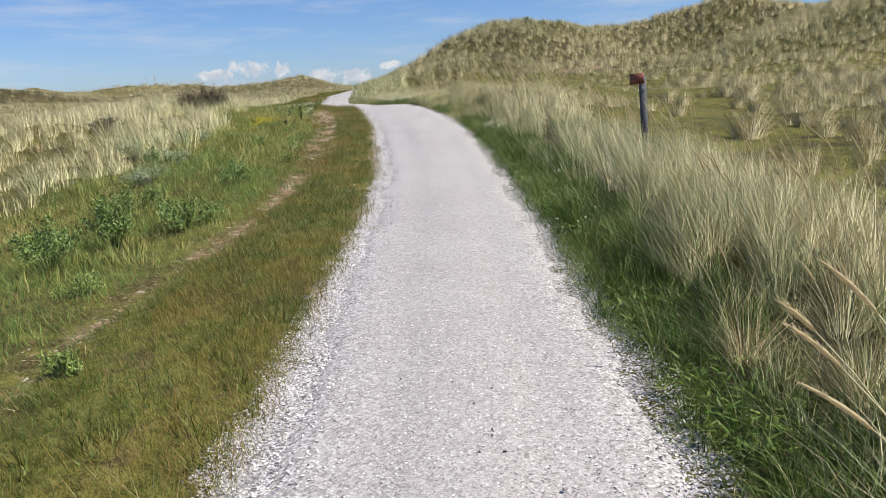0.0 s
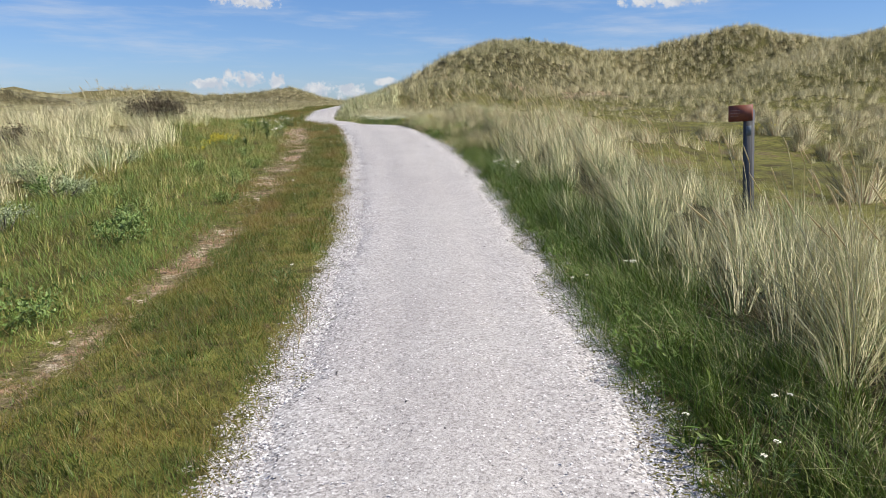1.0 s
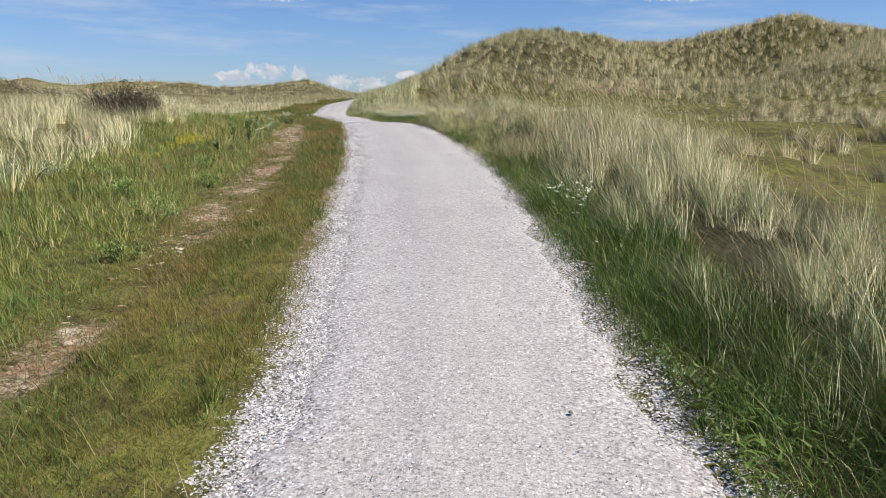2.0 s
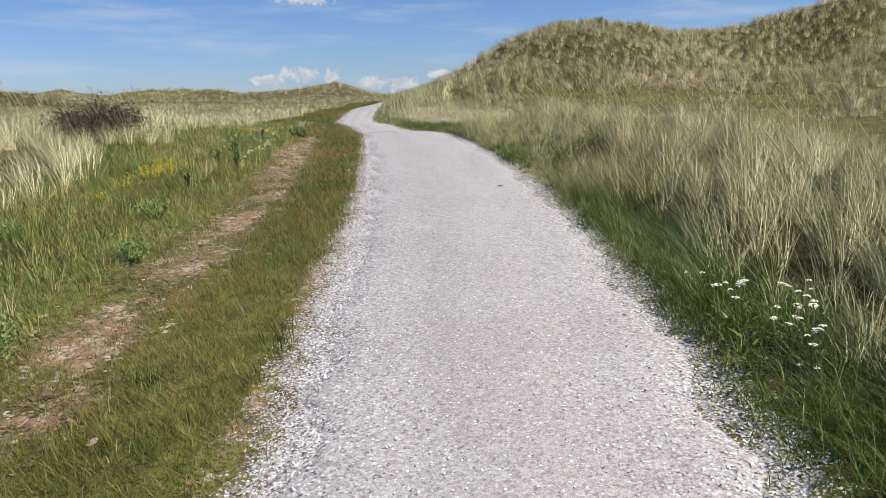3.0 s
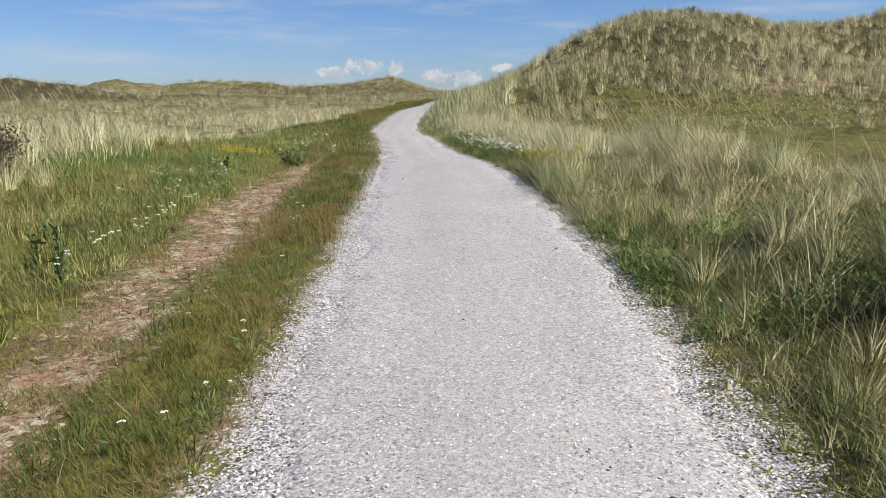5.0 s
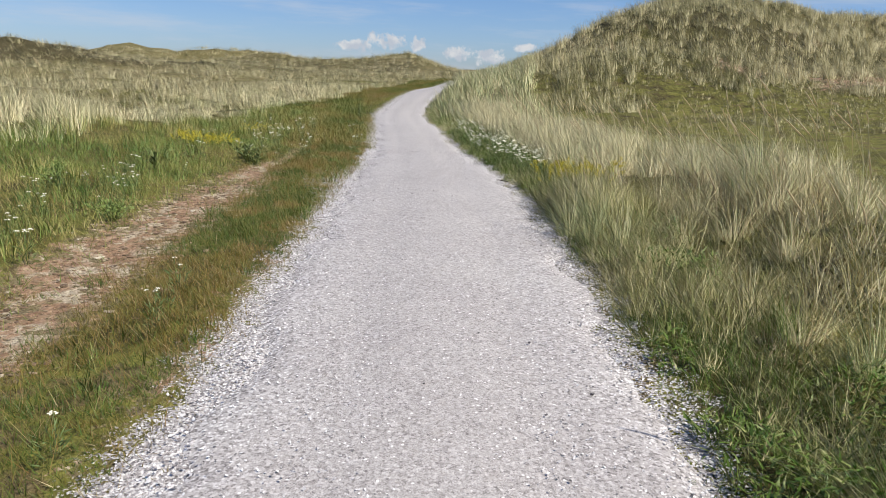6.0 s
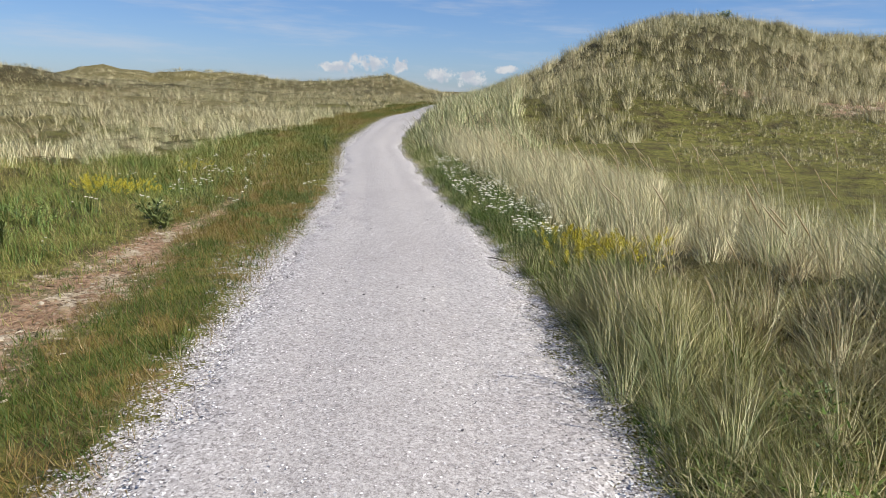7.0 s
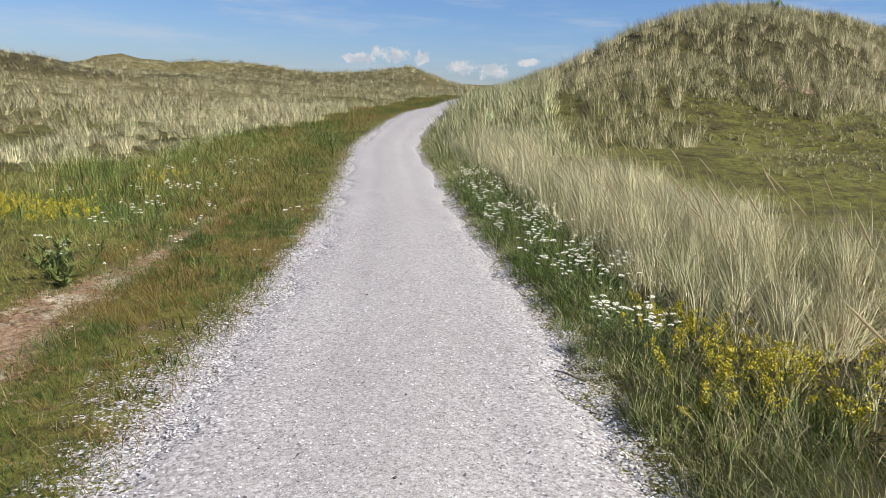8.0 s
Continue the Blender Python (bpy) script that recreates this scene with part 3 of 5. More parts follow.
ok = (rng.random(n) < (1 - (0.3 + 0.8 * smooth(vnoise(y / 0.35, e / 0.25, 38) + 0.3 * smooth(y, 24, 27), 0.3, 0.55)) * bare) * (0.45 + 0.5 * patch + 0.35 * small) * thin * gap) & ((e > 0.08) | (patch > 0.5))
hue = 0.62 * vnoise(y / 1.7, e / 0.6, 33) + 0.34 * vnoise(y / 0.3, e / 0.16, 36) + 0.08 * smooth(y, 10, 25)
weight = 0.4 + 0.45 * smooth(y, 23, 27)
sward("verge_grass", y, e, -1, ok, rnd(0.03, 0.105, n) * (0.3 + 0.6 * lush + 0.7 * small) * (0.55 + 0.5 * smooth(e, 0, 0.4)), rnd(0.0035, 0.0066, n), (1 - weight) * 0.95 * hue + weight * np.where(vnoise(y / 0.45, e / 0.4, 39) + 0.3 * (vnoise(y / 0.1, e / 0.1, 40) - 0.5) > 0.5, 0.74, 0.03) - 0.1 * (1 - smooth(y, 9, 16)) + rng.normal(-0.07, 0.14, n), M_VERGE,
      "short olive and reddish-brown turf beside the shell path", segs=1, tilt=(0.0, 0.6), wind=0.4)
n = 60000
y, e = 1.2 + 44 * rng.random(n) ** 1.2, 6.0 * rng.random(n) ** 1.5
ok = (rng.random(n) < 0.1 + vnoise(y / 0.8, e / 0.5, 37)) & (np.abs(e - rut_at(y)) > rut_half(y) * 0.7) & (e < marram_from(y))
sward("seed_grass", y, e, -1, ok, rnd(0.10, 0.25, n), rnd(0.0025, 0.0045, n), rng.normal(0.62, 0.2, n), M_VERGE, "thin reddish seed stalks over the turf", segs=1, tilt=(0.0, 0.45), wind=0.5)
n = 60000
y, e = rnd(36, 84, n), rnd(-0.1, 3.6, n)
ok = e < marram_from(y) + 0.3
sward("verge_grass", y, e, -1, ok, rnd(0.06, 0.2, n) * (0.3 + 0.7 * smooth(e, 0.1, 0.9)), rnd(0.008, 0.016, n), 0.6 * vnoise(y / 3, e / 0.8, 34) + rng.normal(0.05, 0.15, n), M_VERGE,
      "olive green grass strip along the far path", wind=0.5)


def tufts(x, y, per, spread, size, width, tone, mat, name, label, segs=3, wind=1.0, lean=(0.05, 0.55), scatter=0.16, pale=0.0):
    """Many tufts of blades that fan out of their roots."""
    m = len(x)
    k = np.repeat(np.arange(m), per)
    n = len(k)
    q = np.sqrt(rng.random(n))
    r, a = spread[k] * q, rnd(0, 2 * math.pi, n)
    bx, by = x[k] + r * np.cos(a), y[k] + r * np.sin(a)
    length = size[k] * rnd(0.5, 1.05, n) * (1.08 - 0.3 * q ** 2)
    tilt = lean[0] + (lean[1] - lean[0]) * q * rnd(0.3, 1.0, n)
    straw = rng.random(n) < np.broadcast_to(pale, m)[k]
    me = blade_mesh(name, roots(bx, by), length, rnd(0.7, 1.3, n) * width * np.where(straw, 1.3, 0.95), a + rng.normal(0, 0.5, n), tilt, rnd(0.03, 0.45, n),
                    np.where(straw, rnd(0.66, 0.92, n), tone[k] + rng.normal(0, scatter, n)), mat, segs, wind,
                    np.stack([x[k], y[k], land(x, y)[k]], 1), spread[k] + 0.3 * size[k])
    return stuff(name, me, label)


def jitter_grid(x0, x1, y0, y1, step):
    gx_, gy_ = np.meshgrid(np.arange(x0, x1, step), np.arange(y0, y1, step))
    return (gx_ + rng.uniform(-0.5, 0.5, gx_.shape) * step).ravel(), (gy_ + rng.uniform(-0.5, 0.5, gx_.shape) * step).ravel()


# fresh green clumps in the verge
y, e = 1.5 + 34 * rng.random(700), rnd(0.1, 1.25, 700)
y, e = keep(vnoise(y / 0.9, e / 0.6, 48) > 0.58, y, e)
x, m = left_edge(y) - e, len(y)
tufts(x, y, 22, rnd(0.04, 0.12, m), rnd(0.07, 0.17, m), 0.0055, 0.1 + 0.4 * vnoise(x / 0.5, y / 0.5, 49), M_LUSH, "verge_tufts", "fresh green clumps in the short verge", 2, 0.4, (0.0, 0.9), 0.15, 0.05)

# meadow beyond the worn footway: a low sward with taller tufts in it
n = 330000
y, e = 1.0 + 47 * rng.random(n) ** 1.2, rnd(1.25, 7.8, n)
clump = vnoise(y / 0.6, e / 0.6, 41)
bare = np.exp(-((e - rut_at(y)) / (rut_half(y) + 0.05)) ** 2)
ok = (e < marram_from(y) + 0.8 * (clump - 0.3)) & (e > rut_at(y) * 0.9) & (rng.random(n) < (0.5 + 0.6 * clump) * (1 - 0.92 * bare)) & (e < 5.2 + 0.35 * y)
sward("meadow_grass", y, e, -1, ok, rnd(0.05, 0.17, n) * (0.55 + 0.8 * clump), rnd(0.005, 0.0095, n), 0.62 * vnoise(y / 2.6, e / 1.7, 43) + 0.36 * vnoise(y / 0.5, e / 0.4, 47) + 0.12 * smooth(y, 12, 18) + 0.05 * smooth(y, 20, 26) - 0.06 * smooth(y, 28, 33) + rng.normal(-0.05, 0.13, n), M_MEADOW,
      "green meadow grass of uneven height with weedy clumps", segs=1, tilt=(0.0, 0.7), wind=0.5)
m = 7000
y, e = 1.5 + 46 * rng.random(m) ** 1.1, 1.9 + 7.2 * rng.random(m)
ok = (e < marram_from(y) + 0.5) & (e > rut_at(y) + rut_half(y) + 0.1) & (vnoise(y / 1.1, e / 1.1, 44) > 0.33) & (e < 5.2 + 0.35 * y)
y, e = keep(ok, y, e)
x, m = left_edge(y) - e, len(y)
height = rnd(0.16, 0.30, m) * (0.75 + 0.75 * vnoise(y / 2.4, e / 2.4, 45)) * (0.8 + 0.3 * smooth(e, 1.8, 3))
tufts(x, y, 17, rnd(0.04, 0.16, m), height, 0.0062, 0.75 * vnoise(y / 2.0, e / 1.3, 46) + 0.12 * smooth(y, 12, 18) - 0.06 * smooth(y, 28, 33) + rng.normal(0.0, 0.2, m), M_MEADOW,
      "meadow_tufts", "taller green and olive tufts in the meadow", 2, 0.6, (0.0, 0.7))

# dry litter trodden into the footway
m = 15000
y = rnd(1.5, 36, m)
e = np.where((rng.random(m) < 0.25) & (y > 12) & (y < 29), rng.normal(0.12, 0.13, m), rut_at(y) + (rut_half(y) + 0.1) * rng.normal(0, 0.6, m))
stuff("dead_grass", blade_mesh("dead_grass", roots(left_edge(y) - e, y) + np.array((0, 0, 0.014)), rnd(0.03, 0.13, m), rnd(0.003, 0.008, m), rnd(0, 6.28, m), rnd(1.1, 1.5, m), rnd(0, 0.1, m), rng.normal(0.35, 0.35, m), M_DEAD, 1, 0.1),
      "dry trodden grass litter on the footway")

# clods and plates of sand in the footway
def clods(m):
    y = rng.uniform(2, 32.5, m)
    y = np.where(rng.random(m) < 0.7, rng.uniform(14.5, 32.5, m), y)
    x = left_edge(y) - rut_at(y) + rut_half(y) * rng.normal(0, 0.6, m)
    sides = 7
    a = np.arange(sides) * (2 * math.pi / sides)
    size = rnd(0.004, 0.017, m) * (1 + 0.9 * (rng.random(m) < 0.15))
    turn, long = rnd(0, 6.28, m), rnd(1.0, 2.2, m)
    co = np.zeros((m, 2 * sides + 1, 3), np.float32)
    for ring, (r, h) in enumerate(((1.0, -0.12), (0.72, 0.24))):
        rr = size[:, None] * r * rng.uniform(0.7, 1.25, (m, sides))
        u, v = rr * np.cos(a) * long[:, None], rr * np.sin(a)
        co[:, ring * sides:(ring + 1) * sides, 0] = u * np.cos(turn)[:, None] - v * np.sin(turn)[:, None]
        co[:, ring * sides:(ring + 1) * sides, 1] = u * np.sin(turn)[:, None] + v * np.cos(turn)[:, None]
        co[:, ring * sides:(ring + 1) * sides, 2] = size[:, None] * h * rng.uniform(0.5, 1.3, (m, sides))
    co[:, -1, 2] = size * 0.3
    co += np.stack([x, y, land(x, y) + 0.004], 1)[:, None, :].astype(np.float32)
    tri = []
    for k in range(sides):
        q = (k + 1) % sides
        tri += [(k, q, sides + q), (k, sides + q, sides + k), (sides + k, sides + q, 2 * sides)]
    faces = (np.arange(m)[:, None, None] * (2 * sides + 1) + np.array(tri)[None]).reshape(-1, 3)
    mat, nn, bs, oo = material("sandy_clods")
    p = nn.add("ShaderNodeTexCoord").outputs["Object"]
    tone = nn.add("ShaderNodeAttribute", attr="tone").outputs["Fac"]
    c = nn.ramp(tone, (0.0, (0.10, 0.062, 0.035)), (0.5, (0.26, 0.17, 0.10)), (0.8, (0.40, 0.31, 0.20)), (1.0, (0.56, 0.48, 0.36)))
    nn.link(nn.mix(0.5, c, nn.ramp(nn.noise(p, 60.0, 4.0), (0.3, 0.5), (0.7, 1.0)), "MULTIPLY"), bs.inputs["Base Color"])
    bs.inputs["Roughness"].default_value = 0.95
    return mesh_of("sand_clods", co.reshape(-1, 3), faces, mat, {"tone": np.repeat(rng.random(m), 2 * sides + 1)}, False)


tagged(new("sand_clods", clods(3200)), "reddish and pale sandy clods in the worn footway", "sand", kind="stuff")

# lush fringe on the other side
n = 105000
y = 1.2 + 50 * rng.random(n) ** 1.25
e = rng.beta(1.1, 1.4, n) * (1.2 - 0.25 * smooth(y, 14, 18)) - 0.18
patch = vnoise(y / 0.4, e / 0.3, 51)
ok = (rng.random(n) < smooth(e, -0.18, 0.08) * (0.35 + 0.9 * patch) * (1 - 0.65 * (1 - smooth(y, 3.6, 5.0)) * smooth(e, 0.25, 0.45))) & ((e > 0.0) | (patch > 0.5))
sward("fringe_grass", y, e, 1, ok, rnd(0.09, 0.32, n) * (0.35 + 0.75 * smooth(e, -0.1, 0.45)) * (0.6 + 0.6 * patch) * (1 + 0.35 * smooth(y, 4, 7) * (1 - smooth(y, 16, 19))) * (1 - 0.4 * smooth(y, 22, 23) * (1 - smooth(y, 26, 27))), rnd(0.003, 0.006, n),
      0.5 * vnoise(y / 0.5, e / 0.3, 52) + np.where(rng.random(n) < 0.1, 0.6, 0.0) + 0.62 * smooth(y, 19.5, 22) * (1 - smooth(y, 31, 34)) * (1 - 0.75 * smooth(y, 23.3, 24.2) * (1 - smooth(y, 26, 27))) + 0.36 * smooth(y, 31, 34) + 0.24 * smooth(y, 37, 41) + rng.normal(0.02, 0.17, n), M_LUSH,
      "lush green grass fringe along the shell path", bend=(0.1, 0.7), tilt=(0.0, 0.7), wind=0.7)

m = 1900
y, e = 1.2 + 44 * rng.random(m) ** 1.3, rnd(0.02, 0.95, m)
y, e = keep(vnoise(y / 0.5, e / 0.5, 55) > 0.36, y, e)
m = len(y)
tufts(right_edge(y) + e, y, 24, rnd(0.02, 0.10, m), rnd(0.18, 0.45, m) * (0.4 + 0.75 * smooth(e, 0.0, 0.6)), 0.0052, 0.75 * vnoise(y / 0.4, e / 0.4, 56) - 0.1 + 0.6 * smooth(y, 19.5, 22) * (1 - smooth(y, 31, 34)) + rng.normal(0, 0.15, m), M_LUSH,
      "fringe_tufts", "rank green tufts arching over the path edge", 2, 0.6, (0.0, 1.0), 0.14, 0.06)

# taller rank tufts that hang over the edge further on
m = 230
y, e = rnd(26.3, 30.4, m), rnd(0.08, 0.75, m)
y[150:], e[150:] = rnd(29.2, 30.3, 80), rnd(0.25, 0.95, 80)
tufts(right_edge(y) + e, y, 40, rnd(0.05, 0.14, m), rnd(0.2, 0.42, m) * (0.6 + 0.5 * smooth(e, 0.0, 0.5)) * (1 + 0.6 * smooth(y, 28.8, 29.4)), 0.0042, 0.2 + 0.4 * vnoise(y / 0.6, e / 0.5, 58) + rng.normal(0, 0.12, m), M_OLIVE, "fringe_tufts", "rank grey-green tufts hanging over the path edge", 3, 0.8, (0.0, 1.1), 0.15, 0.12)

m = 5200
y, e = 1.5 + 15 * rng.random(m), rnd(0.02, 0.6, m)
y, e = keep((vnoise(y / 0.6, e / 0.5, 57) > 0.55), y, e)
m = len(y)
stuff("herb_leaves", blade_mesh("herb_leaves", roots(right_edge(y) + e, y) + np.stack([0 * y, 0 * y, rnd(0.02, 0.14, m)], 1), rnd(0.03, 0.08, m), rnd(0.012, 0.024, m), rnd(0, 6.28, m), rnd(0.5, 1.4, m), rnd(0.1, 0.6, m), rng.normal(0.42, 0.14, m), M_LUSH, 2, 0.1),
      "small bright green herb leaves in the grass fringe")

# tall dune grass between the path and the hollow
def strip_width(y):
    return glide(y, (0, 4, 6, 9, 14, 19, 26, 32, 40, 47), (4.2, 3.8, 2.8, 2.1, 2.2, 2.7, 2.9, 3.5, 4.0, 3.0))


x, y = jitter_grid(-7, 9, 0.4, 48, 0.31)
e = x - right_edge(y)
wide = strip_width(y)
start = glide(y, (0, 4, 6, 17, 20, 25, 29.5, 31.5, 40, 46), (0.55, 0.55, 0.45, 0.45, 0.45, 0.55, 0.5, 0.95, 0.85, 0.5))
ok = (e > start - 0.1 + 0.4 * vnoise(y / 0.8, y * 0, 60)) & (e < wide * (0.75 + 0.5 * vnoise(y / 1.5, e * 0 + 2, 61))) & (vnoise(y / 0.8, e / 0.6, 62) > 0.18) & (vnoise(x / 1.0, y / 1.0, 64) > 0.14)
x, y, e, start = keep(ok, x, y, e, start)
m = len(x)
dryness = glide(y, (0, 4.5, 7, 16, 19, 25, 30, 34, 45), (0.42, 0.36, 0.2, 0.18, 0.36, 0.36, 0.30, 0.46, 0.48)) + 0.2 * smooth(e, 1.0, 2.0)
tall = rnd(0.55, 0.95, m) * (0.45 + 0.55 * smooth(e - start, -0.1, 0.7)) * (0.42 + 1.0 * smooth(vnoise(x / 1.0, y / 1.0, 64), 0.12, 0.85)) * (1 - 0.2 * smooth(e, 2.8, 4.5)) * (1 - 0.25 * smooth(y, 19, 22) * (1 - smooth(y, 30, 33)) * (1 - smooth(e, 1.2, 2.2)))
tall = np.minimum(tall, 0.62 + 0.22 * tall)
tall = tall * (1 - 0.42 * smooth(y, 25.5, 26.5) * (1 - smooth(y, 29.3, 30.2)) * smooth(e, 0.7, 1.1))
hue = 0.7 * (vnoise(y / 1.1, e / 0.9, 63) - 0.5) + rng.normal(0, 0.12, m)
straw_share = glide(y, (0, 3.5, 5, 7, 16, 20, 27, 32, 45), (0.2, 0.25, 0.45, 0.3, 0.34, 0.5, 0.46, 0.5, 0.5)) + 0.85 * (vnoise(x / 0.8, y / 0.8, 65) - 0.5) + 0.26 * smooth(e, 0.9, 1.7)
mixed = (y > 19.3 + rng.normal(0, 0.8, m)) & (y < 31.0 + rng.normal(0, 0.8, m))
k = ~mixed
tufts(x[k], y[k], 66, rnd(0.07, 0.22, k.sum()), tall[k], 0.0046, (dryness + hue)[k], M_MARRAM, "marram_grass", "tall wind-bent marram grass, straw over blue-green", 3, 0.95, (0.0, 0.6), 0.2, straw_share[k])
k = mixed & (rng.random(m) < 0.92 - 0.26 * smooth(y, 23, 25))
tufts(x[k], y[k], 66, rnd(0.07, 0.22, k.sum()), tall[k] * rnd(0.65, 1.1, k.sum()), 0.0052, (0.6 + 0.16 * smooth(e, 0.9, 1.5) * smooth(y, 25, 27) + hue)[k], M_OLIVE, "marram_grass", "olive and straw grass tufts sprawling beside the path", 3, 0.4, (0.0, 1.25), 0.22, straw_share[k])
# fresh green clumps in front of the yellow flowers
m = 90
y, e = rnd(30.4, 31.5, m), rnd(0.05, 1.0, m)
tufts(right_edge(y) + e, y, 34, rnd(0.05, 0.13, m), rnd(0.16, 0.3, m), 0.0055, 0.4 + 0.35 * vnoise(y / 0.4, e / 0.4, 59) + rng.normal(0, 0.12, m), M_LUSH, "fringe_tufts", "fresh green clumps below the yellow flowers", 2, 0.5, (0.0, 1.0), 0.15, 0.05)
# low green undergrowth between those tufts
n = 62000
y, e = rnd(23.2, 30.4, n), rnd(0.3, 3.6, n)
clump = vnoise(y / 0.5, e / 0.5, 66)
sward("undergrowth", y, e, 1, (rng.random(n) < 0.35 + 0.8 * clump) & (e < strip_width(y) + 0.4), rnd(0.05, 0.17, n) * (0.5 + 0.9 * clump), rnd(0.004, 0.008, n),
      0.02 + 0.3 * smooth(e, 0.9, 1.6) * smooth(y, 25, 27) + 0.42 * vnoise(y / 0.9, e / 0.9, 67) + rng.normal(0, 0.16, n), M_OLIVE, "low yellow-green undergrowth between the grass tufts", segs=2, tilt=(0.1, 0.9), wind=0.3)
m = 16000
y, e = rnd(23.4, 28.6, m), rnd(0.0, 1.7, m)
clump = vnoise(y / 0.45, e / 0.45, 68)
y, e, clump = keep((clump > 0.36) & (e < 0.9 + 0.8 * (1 - smooth(y, 25.5, 26.6))), y, e, clump)
m = len(y)
stuff("herb_leaves", blade_mesh("herb_leaves", roots(right_edge(y) + e, y) + np.stack([0 * y, 0 * y, rnd(0.02, 0.26, m) * smooth(clump, 0.3, 0.7) * smooth(e, -0.15, 0.3)], 1), rnd(0.03, 0.075, m), rnd(0.008, 0.017, m), rnd(0, 6.28, m), rnd(0.3, 1.5, m), rnd(0.1, 0.6, m), rng.normal(0.42, 0.2, m), M_LUSH, 2, 0.1),
      "dark green creeping herb leaves along the path edge")
# matted dead leaves between the tufts
m = 26000
y, e = rnd(0.6, 46, m), 0.5 + 5.5 * rng.random(m)
ok = e < strip_width(y)
y, e = keep(ok, y, e)
m = len(y)
stuff("dead_grass", blade_mesh("dead_grass", roots(right_edge(y) + e, y), rnd(0.12, 0.34, m), rnd(0.004, 0.007, m), rnd(0, 6.28, m), rnd(0.5, 1.25, m), rnd(0, 0.3, m), rng.normal(0.8, 0.2, m), M_DEAD, 2, 0.5),
      "matted brown dead grass between the marram tufts")
# the same further off, along the far path
m = 1500
y, e = rnd(44, 84, m), 0.3 + 3.6 * rng.random(m)
x = right_edge(y) + e
tufts(x, y, 16, rnd(0.15, 0.35, m), rnd(0.5, 0.8, m), 0.02, 0.5 + rng.normal(0, 0.14, m), M_MARRAM, "marram_grass", "pale marram grass beside the far path", 2, 0.8)
# tall dune grass on the other side
x, y = jitter_grid(-24, -5, 4, 62, 0.56)
e = left_edge(y) - x
w_in = e - marram_from(y) - 1.2 * (vnoise(y / 1.4, y * 0 + 3, 70) - 0.5)
ok = (w_in > 0) & (w_in < 11 - 6 * smooth(y, 31, 36)) & (vnoise(y / 1.6, e / 1.6, 71) > 0.18 + 0.3 * smooth(w_in, 4, 10)) & (e < 6 + 0.75 * y)
x, y, e, w_in = keep(ok, x, y, e, w_in)
m = len(x)
tufts(x, y, 58, rnd(0.14, 0.36, m), rnd(0.5, 0.85, m) * (0.35 + 1.0 * vnoise(x / 1.6, y / 1.6, 73)) * (1.2 - 0.4 * smooth(y, 31, 36)), 0.0066, 0.78 + 0.34 * (vnoise(y / 2, e / 1.6, 72) - 0.5) - 0.35 * (1 - smooth(w_in, 0, 1.0)) + rng.normal(0, 0.1, m), M_MARRAM,
      "marram_grass", "bleached straw-coloured marram grass on a low ridge", 2, 0.9, (0.0, 0.75), 0.13, 0.35)


def dune_tufts(x0, x1, y0, y1, step, size, per, width, level, name, label, tone0, seed, segs=2, off_least=3.0, fan=0.55, pale=0.25, round_=1.0):
    x, y = jitter_grid(x0, x1, y0, y1, step)
    cover = 0.6 * vnoise(x / 2.6, y / 2.6, seed) + 0.4 * vnoise(x / 8, y / 8, seed + 1)
    off = np.abs(x - path_x(y)) - half_width(y)
    ok = (cover + level(x, y) > 0.5) & (off > off_least)
    x, y = keep(ok, x, y)
    m = len(x)
    tufts(x, y, per, rnd(0.12, 0.32, m) * size[1] / 0.8 * round_, rnd(*size, m), width, tone0 + 0.45 * (vnoise(x / 5, y / 5, seed + 2) - 0.5) + rng.normal(0, 0.11, m), M_TUSSOCK, name, label, segs, 0.9, (0.0, fan), 0.13, pale)


def on_hill(x, y):
    return smooth(land(x, y), 2.2, 3.6) * 0.40 - 0.06 + 0.14 * smooth(x, 12, 22)


def mossy(x, y):
    """Where moss keeps the grass down in the hollow."""
    return np.maximum(smooth(vnoise(x / 3.6, y / 4.4, 120), 0.58, 0.7), np.exp(-(((x - 7.2) / 2.2) ** 2 + ((y - 21.5) / 4.0) ** 2) ** 2) + np.exp(-(((x - 5.0) / 1.8) ** 2 + ((y - 15.0) / 4.5) ** 2) ** 2)) * (1 - smooth(y, 38, 46))


dune_tufts(-8, 60, 44, 82, 0.72, (0.42, 0.85), 62, 0.0165, lambda x, y: on_hill(x, y) - 0.05, "dune_tussocks", "grey-green and straw tussocks covering the dune slopes", 0.56, 81, 1, 3.0, 0.5, 0.14, 1.3)
dune_tufts(-6, 50, 46, 78, 0.58, (0.16, 0.36), 16, 0.02, lambda x, y: on_hill(x, y) + 0.1, "turf_tufts", "short olive grass between the tussocks of the dune", 0.26, 83, 1, 3.0, 0.8, 0.15, 1.6)
dune_tufts(12, 52, 56, 79, 0.72, (0.4, 0.85), 64, 0.018, lambda x, y: 0.35 * smooth(land(x, y), 3.2, 4.5) - 0.12, "dune_tussocks", "thick grey-green tussocks on the steep dune face", 0.58, 181, 1, 3.0, 0.5, 0.25, 1.3)
dune_tufts(3, 44, 8, 50, 0.8, (0.3, 0.66), 62, 0.010, lambda x, y: 0.08 - 0.4 * mossy(x, y) + 0.16 * smooth(x, 10, 17) + 0.08 * (1 - smooth(y, 14, 20)) - 0.16 * smooth(y, 32, 36) * (1 - smooth(x, 12, 20)), "hollow_tussocks", "scattered pale grass tussocks in the mossy hollow", 0.74, 84, 1, 2.6, 0.6, 0.35)
